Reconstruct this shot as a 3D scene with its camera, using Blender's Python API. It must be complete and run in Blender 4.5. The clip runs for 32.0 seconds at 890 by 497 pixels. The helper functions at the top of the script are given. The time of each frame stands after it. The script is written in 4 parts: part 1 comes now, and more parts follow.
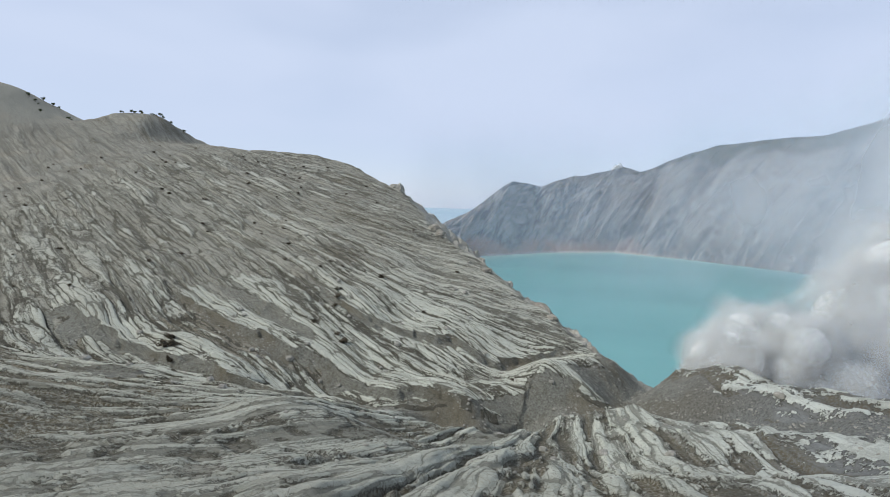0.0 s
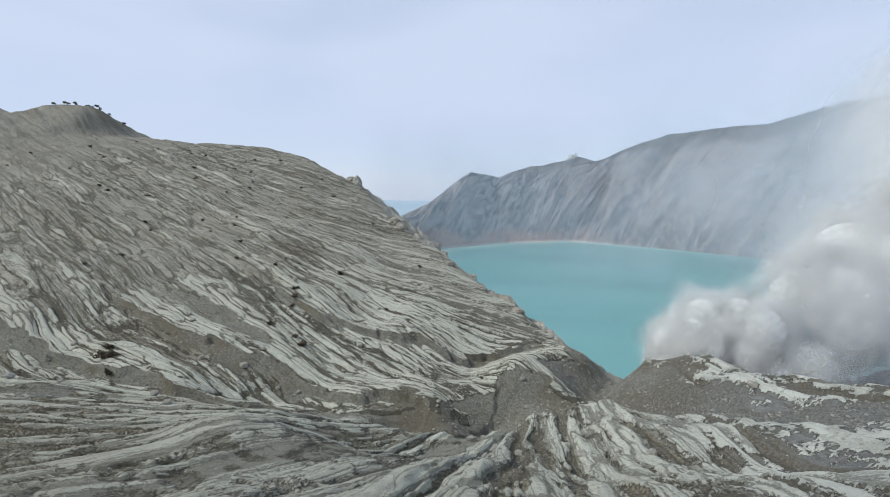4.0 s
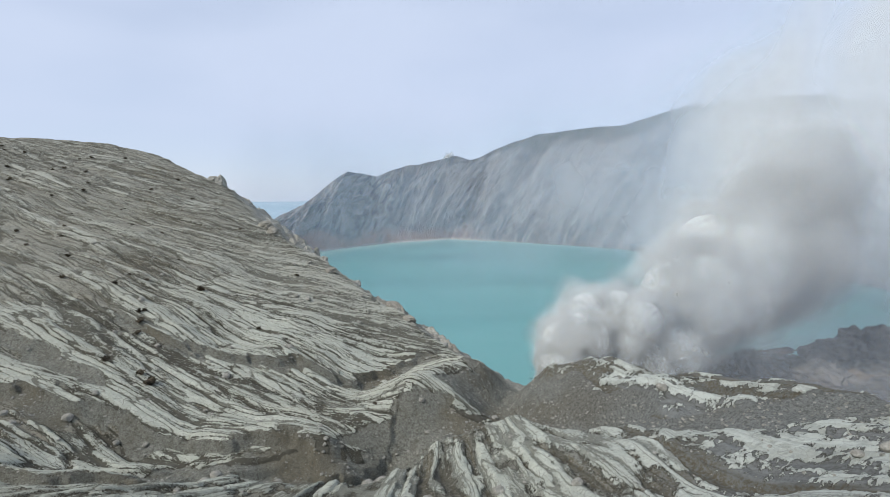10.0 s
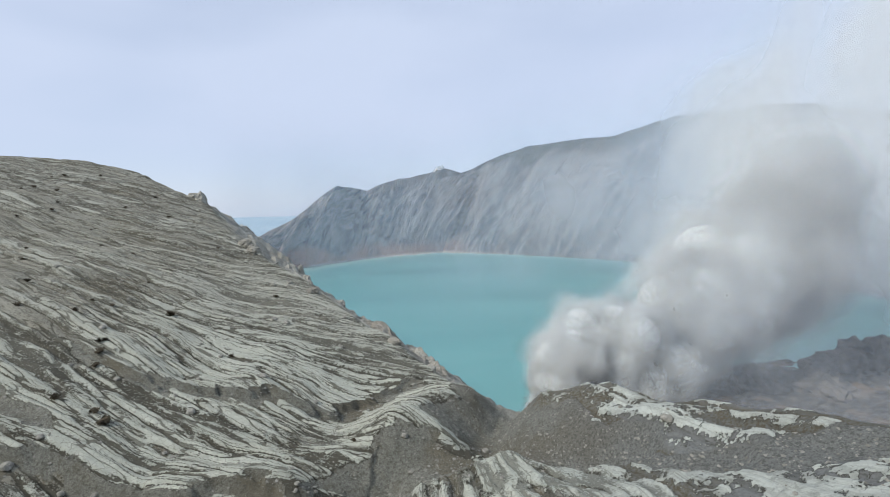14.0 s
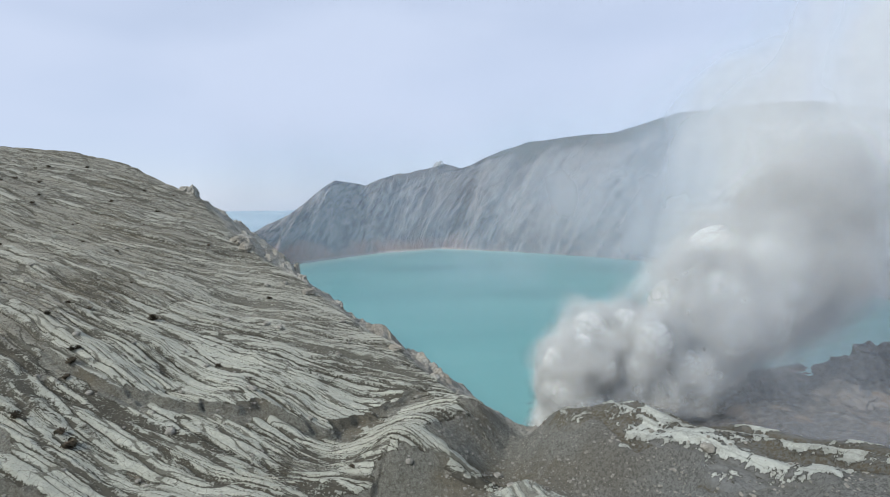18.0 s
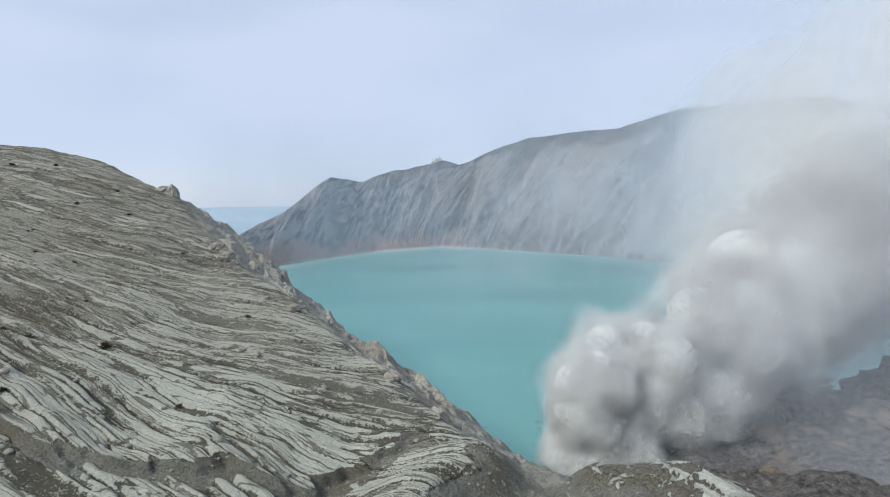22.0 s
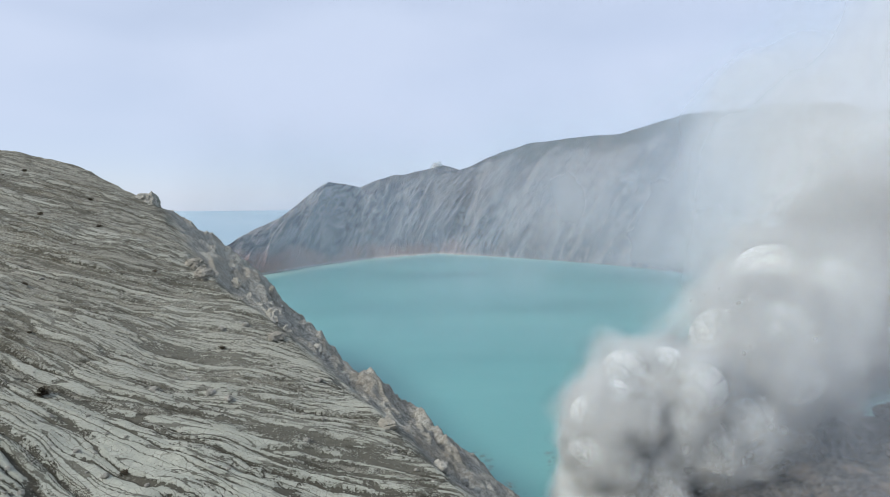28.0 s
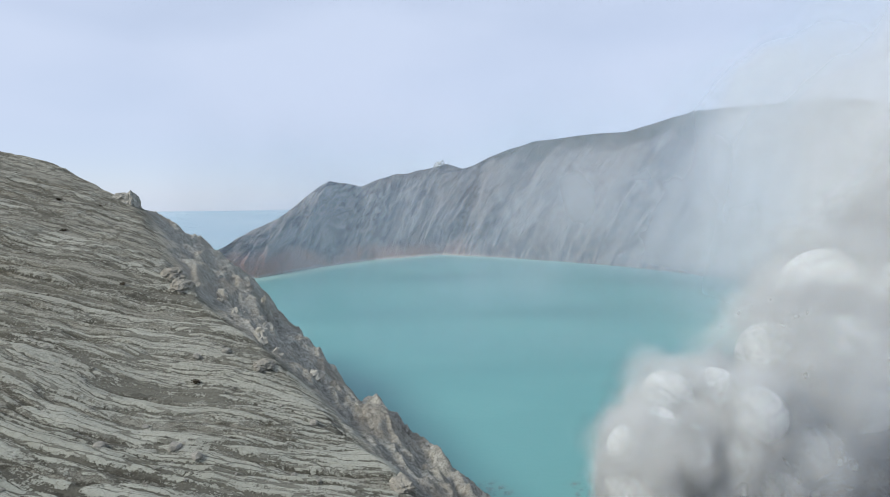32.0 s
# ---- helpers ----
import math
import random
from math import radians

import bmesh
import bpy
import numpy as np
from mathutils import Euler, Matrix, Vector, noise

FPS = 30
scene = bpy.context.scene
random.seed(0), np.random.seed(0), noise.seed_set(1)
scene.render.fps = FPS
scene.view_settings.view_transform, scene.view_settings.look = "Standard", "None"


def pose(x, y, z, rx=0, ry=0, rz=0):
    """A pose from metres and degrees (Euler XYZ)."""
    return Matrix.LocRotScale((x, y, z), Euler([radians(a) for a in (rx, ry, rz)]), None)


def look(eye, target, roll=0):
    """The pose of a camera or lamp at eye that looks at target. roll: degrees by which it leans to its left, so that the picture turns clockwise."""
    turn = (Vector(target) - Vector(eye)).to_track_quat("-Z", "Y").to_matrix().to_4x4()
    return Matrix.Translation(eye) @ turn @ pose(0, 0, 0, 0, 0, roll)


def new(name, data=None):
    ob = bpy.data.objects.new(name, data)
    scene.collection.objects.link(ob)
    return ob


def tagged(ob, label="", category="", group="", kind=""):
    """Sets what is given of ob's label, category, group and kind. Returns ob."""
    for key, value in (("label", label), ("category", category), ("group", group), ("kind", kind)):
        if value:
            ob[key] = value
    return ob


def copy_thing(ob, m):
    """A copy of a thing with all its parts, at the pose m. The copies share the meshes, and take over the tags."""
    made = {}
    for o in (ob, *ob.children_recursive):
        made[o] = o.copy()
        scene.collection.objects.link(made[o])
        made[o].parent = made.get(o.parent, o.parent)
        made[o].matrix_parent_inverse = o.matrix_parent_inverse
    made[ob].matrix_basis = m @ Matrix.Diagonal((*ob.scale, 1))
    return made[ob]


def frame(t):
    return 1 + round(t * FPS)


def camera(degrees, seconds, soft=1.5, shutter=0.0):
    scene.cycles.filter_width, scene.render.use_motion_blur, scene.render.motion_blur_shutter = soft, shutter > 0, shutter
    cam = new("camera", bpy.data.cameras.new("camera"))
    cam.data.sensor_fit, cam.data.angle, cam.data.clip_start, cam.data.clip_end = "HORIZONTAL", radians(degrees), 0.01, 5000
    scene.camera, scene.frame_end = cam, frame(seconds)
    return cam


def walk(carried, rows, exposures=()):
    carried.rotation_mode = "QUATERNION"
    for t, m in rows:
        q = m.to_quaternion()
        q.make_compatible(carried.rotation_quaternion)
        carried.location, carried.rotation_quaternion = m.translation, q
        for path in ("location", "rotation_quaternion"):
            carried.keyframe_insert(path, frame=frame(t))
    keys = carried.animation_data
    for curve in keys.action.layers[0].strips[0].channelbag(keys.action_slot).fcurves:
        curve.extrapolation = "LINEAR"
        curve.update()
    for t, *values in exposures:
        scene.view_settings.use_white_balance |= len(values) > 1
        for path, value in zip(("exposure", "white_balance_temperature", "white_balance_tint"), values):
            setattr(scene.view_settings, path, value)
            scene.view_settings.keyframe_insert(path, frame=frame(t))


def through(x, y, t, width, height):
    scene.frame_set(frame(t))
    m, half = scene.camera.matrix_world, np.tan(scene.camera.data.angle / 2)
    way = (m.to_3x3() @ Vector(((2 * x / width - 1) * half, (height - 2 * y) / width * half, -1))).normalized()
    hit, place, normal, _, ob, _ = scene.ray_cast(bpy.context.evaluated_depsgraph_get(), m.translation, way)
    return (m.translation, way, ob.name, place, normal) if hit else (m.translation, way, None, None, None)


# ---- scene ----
cam = camera(78.21, 32.0, soft=0.8)


def eye(x, y, z, yaw, pitch, roll):
    """Drone camera pose: heading to the left, tilt up, lean to the right, in degrees."""
    return pose(x, y, z, 90 + pitch, 0, yaw) @ pose(0, 0, 0, 0, 0, -roll)


walk(cam, [
    (0.0, eye(5.72, -27.91, 92.35, 17.92, -5.63, -1.59)),
    (0.5, eye(5.42, -27.45, 92.31, 17.24, -5.69, -1.43)),
    (1.0, eye(5.06, -26.93, 92.32, 16.76, -5.79, -1.30)),
    (1.5, eye(4.68, -26.34, 92.33, 16.35, -5.89, -1.19)),
    (2.0, eye(4.26, -25.69, 92.30, 15.94, -5.99, -1.10)),
    (2.5, eye(3.84, -24.95, 92.28, 15.54, -6.09, -1.00)),
    (3.0, eye(3.45, -24.11, 92.26, 14.93, -6.20, -0.89)),
    (3.5, eye(3.08, -23.20, 92.20, 14.09, -6.29, -0.77)),
    (5.5, eye(1.47, -18.21, 92.06, 9.03, -6.60, -0.17)),
    (6.0, eye(0.87, -17.00, 92.04, 5.34, -6.62, -0.09)),
    (6.5, eye(0.37, -16.07, 91.90, 3.76, -6.60, -0.10)),
    (7.0, eye(-0.03, -15.03, 91.81, 3.04, -6.58, -0.08)),
    (7.5, eye(-0.42, -13.87, 91.70, 2.66, -6.56, -0.11)),
    (8.0, eye(-0.78, -12.79, 91.64, 2.37, -6.54, -0.14)),
    (9.0, eye(-1.35, -10.51, 91.65, 1.78, -6.51, -0.09)),
    (10.0, eye(-1.49, -7.40, 91.71, 0.90, -6.35, 0.10)),
    (10.5, eye(-1.38, -5.79, 91.73, 0.42, -6.20, 0.21)),
    (11.0, eye(-1.15, -4.27, 91.76, 0.12, -6.03, 0.36)),
    (11.5, eye(-0.87, -2.90, 91.79, 0.01, -5.84, 0.50)),
    (12.0, eye(-0.58, -1.74, 91.81, -0.03, -5.62, 0.63)),
    (13.0, eye(-0.04, -0.03, 91.93, 0.00, -5.24, 0.83)),
    (14.0, eye(0.16, 1.23, 92.17, 0.10, -5.04, 0.89)),
    (14.5, eye(0.07, 1.93, 92.25, 0.12, -4.97, 0.88)),
    (16.5, eye(-1.01, 5.79, 92.10, 0.09, -5.02, 0.73)),
    (17.0, eye(-1.40, 7.60, 92.22, 0.02, -5.17, 0.56)),
    (18.0, eye(-2.07, 12.26, 92.50, -0.14, -5.50, 0.35)),
    (19.0, eye(-2.53, 17.99, 92.91, -0.26, -5.78, 0.19)),
    (20.0, eye(-3.08, 23.70, 93.35, -0.36, -5.90, 0.08)),
    (21.0, eye(-3.31, 28.31, 94.08, -0.41, -5.98, 0.14)),
    (22.0, eye(-3.48, 32.09, 94.66, -0.41, -5.93, 0.27)),
    (23.0, eye(-3.72, 34.97, 95.15, -0.36, -5.75, 0.30)),
    (24.0, eye(-4.01, 37.03, 95.58, -0.35, -5.52, 0.30)),
    (25.0, eye(-4.33, 39.08, 95.87, -0.41, -5.32, 0.29)),
    (25.5, eye(-4.45, 40.35, 95.96, -0.42, -5.27, 0.31)),
    (27.5, eye(-4.61, 48.18, 96.65, -0.54, -5.43, -0.10)),
    (28.0, eye(-4.70, 50.77, 96.72, -0.52, -5.48, -0.02)),
    (29.0, eye(-5.23, 56.54, 96.96, -0.50, -5.61, 0.00)),
    (30.0, eye(-6.33, 62.58, 96.97, -0.46, -5.64, -0.10)),
    (31.0, eye(-7.67, 68.51, 96.74, -0.44, -5.61, -0.01)),
    (32.0, eye(-8.75, 73.74, 96.58, -0.42, -5.53, 0.08)),
])

# ---- light ----
SUN_UP, SUN_ROUND = 42.0, 238.0  # degrees above the horizon; compass turn from +y clockwise
world = bpy.data.worlds.new("sky")
scene.world = world
world.use_nodes = True
wn, wl = world.node_tree.nodes, world.node_tree.links
wn.clear()


def wnode(kind, **kw):
    n = wn.new(kind)
    for k, v in kw.items():
        n.inputs[k].default_value = v
    return n


sky = wn.new("ShaderNodeTexSky")
sky.sky_type, sky.sun_disc = "NISHITA", False
sky.sun_elevation, sky.sun_rotation = radians(SUN_UP), radians(SUN_ROUND)
sky.altitude, sky.air_density, sky.dust_density, sky.ozone_density = 2300, 1.0, 1.5, 1.0
wco = wn.new("ShaderNodeTexCoord")
wmap = wn.new("ShaderNodeMapping")
wmap.inputs["Scale"].default_value = (1.6, 1.6, 4.5)
wl.new(wco.outputs["Generated"], wmap.inputs["Vector"])
wcl = wnode("ShaderNodeTexNoise", Scale=1.15, Detail=3.0, Roughness=0.45)
wl.new(wmap.outputs[0], wcl.inputs["Vector"])
wramp = wn.new("ShaderNodeMapRange")
wramp.inputs["From Min"].default_value, wramp.inputs["From Max"].default_value = 0.36, 0.62
wramp.inputs["To Min"].default_value, wramp.inputs["To Max"].default_value = 0.74, 0.97
wl.new(wcl.outputs["Fac"], wramp.inputs["Value"])
wmix = wn.new("ShaderNodeMix")
wmix.data_type = "RGBA"
wl.new(wramp.outputs[0], wmix.inputs["Factor"])
wl.new(sky.outputs[0], wmix.inputs["A"])
wmix.inputs["B"].default_value = (4.95, 5.7, 7.25, 1)  # thin high cloud
wbg = wnode("ShaderNodeBackground", Strength=0.105)
wl.new(wmix.outputs["Result"], wbg.inputs["Color"])
wout = wn.new("ShaderNodeOutputWorld")
wl.new(wbg.outputs[0], wout.inputs["Surface"])

sun = new("sun", bpy.data.lights.new("sun", "SUN"))
sun.data.energy, sun.data.angle, sun.data.color = 2.8, radians(14), (1.0, 0.95, 0.88)
_a, _e = radians(SUN_ROUND), radians(SUN_UP)
sun.matrix_world = look((math.sin(_a) * math.cos(_e) * 500, math.cos(_a) * math.cos(_e) * 500, math.sin(_e) * 500 + 60), (0, 0, 60))
scene.view_settings.exposure = 0.26
scene.cycles.transparent_max_bounces = 72


# ---- materials ----
class Mat:
    """A small node-tree builder."""

    def __init__(self, name):
        self.m = bpy.data.materials.new(name)
        self.m.use_nodes = True
        self.n, self.l = self.m.node_tree.nodes, self.m.node_tree.links
        self.n.clear()
        self.out = self.n.new("ShaderNodeOutputMaterial")

    def node(self, kind, ins=None, **attrs):
        n = self.n.new(kind)
        for k, v in attrs.items():
            setattr(n, k, v)
        for k, v in (ins or {}).items():
            self.set(n, k, v)
        return n

    def set(self, n, k, v):
        if hasattr(v, "is_linked"):
            self.l.new(v, n.inputs[k])
        else:
            n.inputs[k].default_value = v

    def coords(self, scale=(1, 1, 1)):
        c = self.node("ShaderNodeTexCoord")
        return self.node("ShaderNodeMapping", {"Vector": c.outputs["Object"], "Scale": scale}).outputs[0]

    def noise(self, scale, detail=4.0, rough=0.55, vec=None, distort=0.0):
        return self.node("ShaderNodeTexNoise", {"Vector": vec or self.coords(), "Scale": scale, "Detail": detail, "Roughness": rough, "Distortion": distort}).outputs["Fac"]

    def attr(self, name):
        return self.node("ShaderNodeAttribute", attribute_name=name).outputs["Fac"]

    def math(self, op, a, b=0.0, c=0.0):
        n = self.node("ShaderNodeMath", operation=op)
        for i, v in enumerate((a, b, c)):
            self.set(n, i, v)
        return n.outputs[0]

    def ramp(self, v, lo, hi, a=0.0, b=1.0):
        return self.node("ShaderNodeMapRange", {"Value": v, "From Min": lo, "From Max": hi, "To Min": a, "To Max": b}).outputs[0]

    def mix(self, f, a, b):
        n = self.node("ShaderNodeMix", data_type="RGBA")
        for i, v in (("Factor", f), ("A", a), ("B", b)):
            self.set(n, i, (*v, 1) if isinstance(v, tuple) and len(v) == 3 else v)
        return n.outputs["Result"]

    def bump(self, h, dist, strength=1.0, normal=None):
        ins = {"Height": h, "Distance": dist, "Strength": strength}
        if normal:
            ins["Normal"] = normal
        return self.node("ShaderNodeBump", ins).outputs[0]

    def surface(self, color, rough=0.9, normal=None, spec=0.2):
        ins = {"Base Color": (*color, 1) if isinstance(color, tuple) else color, "Roughness": rough, "Specular IOR Level": spec}
        if normal:
            ins["Normal"] = normal
        b = self.node("ShaderNodeBsdfPrincipled", ins)
        self.l.new(b.outputs[0], self.out.inputs["Surface"])
        return self.m


def ground_material():
    k = Mat("ash_and_crust")
    big, mid, fine = k.noise(0.045, 4), k.noise(0.5, 6, 0.65), k.noise(2.2, 6, 0.7)
    grit = k.noise(8.0, 4, 0.8)
    flow = k.node("ShaderNodeCombineXYZ", {"X": k.attr("across"), "Y": k.math("MULTIPLY", k.attr("downhill"), 0.22)}).outputs[0]
    wider, tight = k.attr("spread"), k.attr("tight")
    level = k.math("SUBTRACT", 1.0, k.math("ADD", wider, tight))

    def drawn(scale, detail):
        n = k.math("MULTIPLY", k.noise(scale, detail, 0.68, flow), level)
        n = k.math("ADD", n, k.math("MULTIPLY", k.noise(scale * 4.2, detail, 0.68, flow), wider))
        return k.math("ADD", n, k.math("MULTIPLY", k.noise(scale * 0.3, detail, 0.68, flow), tight))

    strand, thread = drawn(1.1, 6), drawn(3.2, 4)
    ash = k.mix(k.ramp(mid, 0.3, 0.7), (0.235, 0.235, 0.195), (0.34, 0.34, 0.285))
    ash = k.mix(k.ramp(big, 0.46, 0.66), ash, (0.235, 0.22, 0.172))
    ash = k.mix(k.ramp(fine, 0.54, 0.60), ash, (0.115, 0.11, 0.086))
    ash = k.mix(k.ramp(grit, 0.57, 0.63), ash, (0.40, 0.40, 0.335))
    pale = k.mix(k.ramp(mid, 0.35, 0.7), (0.44, 0.46, 0.385), (0.62, 0.64, 0.54))
    cracks = k.node("ShaderNodeTexVoronoi", {"Vector": k.coords((1, 1, 0.4)), "Scale": 0.8, "Randomness": 1.0}, feature="DISTANCE_TO_EDGE").outputs["Distance"]
    crack = k.math("MULTIPLY", k.ramp(cracks, 0.015, 0.05, 1.0, 0.0), k.ramp(mid, 0.42, 0.56))
    pale = k.mix(k.math("MULTIPLY", crack, 0.6), pale, (0.12, 0.115, 0.09))
    pale = k.mix(k.ramp(thread, 0.57, 0.64, 0, 0.75), pale, (0.25, 0.245, 0.195))
    pale = k.mix(k.ramp(grit, 0.56, 0.64, 0, 0.7), pale, (0.20, 0.195, 0.16))
    pale = k.mix(k.ramp(fine, 0.57, 0.62, 0, 0.6), pale, (0.27, 0.265, 0.22))
    dust = k.attr("dust")
    pale = k.mix(dust, pale, k.mix(k.ramp(fine, 0.42, 0.58), (0.30, 0.30, 0.25), (0.43, 0.43, 0.36)))
    ash = k.mix(k.ramp(dust, 0.2, 0.85, 0, 0.7), ash, k.mix(k.ramp(fine, 0.42, 0.60), (0.36, 0.358, 0.298), (0.22, 0.213, 0.17)))
    ragged = k.math("ADD", k.math("MULTIPLY", k.math("SUBTRACT", fine, 0.5), 0.9), k.math("MULTIPLY", k.math("SUBTRACT", strand, 0.5), 0.8))
    wear = k.ramp(mid, 0.36, 0.62, 0.45, 1.6)

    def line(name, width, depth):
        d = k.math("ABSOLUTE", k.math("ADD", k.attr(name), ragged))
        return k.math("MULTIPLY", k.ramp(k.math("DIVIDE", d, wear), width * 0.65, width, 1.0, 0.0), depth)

    # Rill lines coloured dark for the shade lying in the furrows
    shaded_rill = k.math("MAXIMUM", line("rill_small", 0.21, 0.75), k.math("MAXIMUM", line("rill_mid", 0.20, 0.95), line("rill_large", 0.13, 1.0)))
    shaded_rill = k.math("MULTIPLY", shaded_rill, k.attr("rilled"))
    edge = k.math("ADD", k.attr("crust"), k.math("MULTIPLY", k.math("SUBTRACT", fine, 0.5), 0.55))
    edge = k.math("ADD", edge, k.math("MULTIPLY", k.math("SUBTRACT", strand, 0.5), 0.55))
    edge = k.math("ADD", edge, k.math("MULTIPLY", k.math("SUBTRACT", grit, 0.5), 0.34))
    edge = k.math("ADD", edge, k.math("MULTIPLY", k.math("MULTIPLY", k.math("SUBTRACT", k.noise(1.2, 3, 0.5, k.coords((0.6, 1.3, 1))), 0.5), 1.1), k.attr("fume_tint")))
    plate = k.ramp(edge, 0.50, 0.525)
    # Band just outside each plate, for painted shade under the crust's edge
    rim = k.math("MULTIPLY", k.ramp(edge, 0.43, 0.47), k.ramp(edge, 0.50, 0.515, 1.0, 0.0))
    # Fume haze over the right slope, painted as a blue-grey tint of the ground
    grey = k.attr("fume_tint")
    ash = k.mix(grey, ash, k.mix(k.ramp(fine, 0.4, 0.6), (0.13, 0.14, 0.14), (0.23, 0.245, 0.245)))
    pale = k.mix(k.math("MULTIPLY", grey, 0.6), pale, (0.60, 0.65, 0.615))
    col = k.mix(plate, ash, pale)
    moss = k.math("MULTIPLY", k.math("MULTIPLY", k.attr("moss"), k.ramp(fine, 0.40, 0.55)), k.ramp(plate, 0.0, 1.0, 1.0, 0.25))
    col = k.mix(moss, col, (0.105, 0.088, 0.052))
    # Edge shade goes into the colour as near-black, weaker on dusty ground
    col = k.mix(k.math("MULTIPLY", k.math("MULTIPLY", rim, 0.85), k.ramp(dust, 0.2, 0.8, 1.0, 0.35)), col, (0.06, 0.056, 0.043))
    loose = k.attr("gravel")
    stones = k.node("ShaderNodeTexVoronoi", {"Vector": k.coords(), "Scale": 7.0})
    tone = k.node("ShaderNodeSeparateColor", {"Color": stones.outputs["Color"]}).outputs[0]
    bed = k.mix(k.ramp(tone, 0.35, 0.95), (0.215, 0.218, 0.185), (0.32, 0.325, 0.275))
    bed = k.mix(k.ramp(mid, 0.5, 0.62, 0, 0.5), bed, (0.165, 0.155, 0.12))
    bed = k.mix(k.ramp(big, 0.52, 0.62, 0, 0.5), bed, (0.15, 0.122, 0.072))
    bed = k.mix(k.ramp(fine, 0.50, 0.60, 0, 0.75), bed, (0.125, 0.12, 0.097))
    bed = k.mix(k.ramp(grit, 0.60, 0.66, 0, 0.8), bed, (0.42, 0.42, 0.365))
    bed = k.mix(k.math("MULTIPLY", grey, 0.7), bed, k.mix(k.ramp(fine, 0.42, 0.58), (0.235, 0.25, 0.247), (0.12, 0.13, 0.13)))
    loose = k.ramp(k.math("ADD", loose, k.math("MULTIPLY", k.math("SUBTRACT", fine, 0.5), 0.9)), 0.42, 0.55)
    col = k.mix(loose, col, bed)
    shaded_rill = k.math("MULTIPLY", shaded_rill, k.math("SUBTRACT", 1.0, loose))
    dark = k.math("MAXIMUM", k.math("MULTIPLY", k.attr("gully"), k.ramp(fine, 0.3, 0.5, 0.35, 1.0)), shaded_rill)
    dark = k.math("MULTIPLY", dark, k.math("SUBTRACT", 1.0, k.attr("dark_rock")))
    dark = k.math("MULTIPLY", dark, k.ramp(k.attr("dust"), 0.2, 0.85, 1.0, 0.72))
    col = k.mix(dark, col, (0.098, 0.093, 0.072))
    rocky = k.mix(k.ramp(mid, 0.35, 0.65), (0.05, 0.05, 0.052), (0.19, 0.18, 0.165))
    rocky = k.mix(k.ramp(fine, 0.5, 0.6, 0, 0.8), rocky, (0.035, 0.035, 0.036))
    rocky = k.mix(k.ramp(k.noise(0.06, 4), 0.56, 0.66, 0, 0.55), rocky, (0.24, 0.18, 0.13))
    rocky = k.mix(k.ramp(grit, 0.6, 0.68, 0, 0.7), rocky, (0.36, 0.34, 0.31))
    col = k.mix(k.attr("dark_rock"), col, rocky)
    cliff = k.noise(0.9, 7, 0.72, k.coords((1, 1, 0.3)))
    # Face colours lightened to offset the shade on this side, turned from the sun
    face = k.mix(k.ramp(cliff, 0.40, 0.60), (0.27, 0.266, 0.232), (0.52, 0.512, 0.45))
    face = k.mix(k.ramp(fine, 0.53, 0.61, 0, 0.7), face, (0.15, 0.145, 0.122))
    face = k.mix(k.ramp(big, 0.52, 0.62, 0, 0.4), face, (0.31, 0.265, 0.20))
    col = k.mix(k.attr("cliff"), col, face)
    col = k.mix(k.attr("sulphur"), col, (0.55, 0.50, 0.16))
    h = k.math("SUBTRACT", k.math("MULTIPLY", fine, 0.5), k.math("MULTIPLY", shaded_rill, 0.5))
    h = k.math("ADD", h, k.math("MULTIPLY", plate, 0.35))
    h = k.math("ADD", h, k.math("MULTIPLY", grit, 0.22))
    h = k.math("ADD", h, k.math("MULTIPLY", k.attr("cliff"), cliff))
    h = k.math("SUBTRACT", h, k.math("MULTIPLY", loose, k.math("MULTIPLY", stones.outputs["Distance"], 0.35)))
    return k.surface(col, 0.95, k.bump(h, 0.9, 1.0), 0.1)


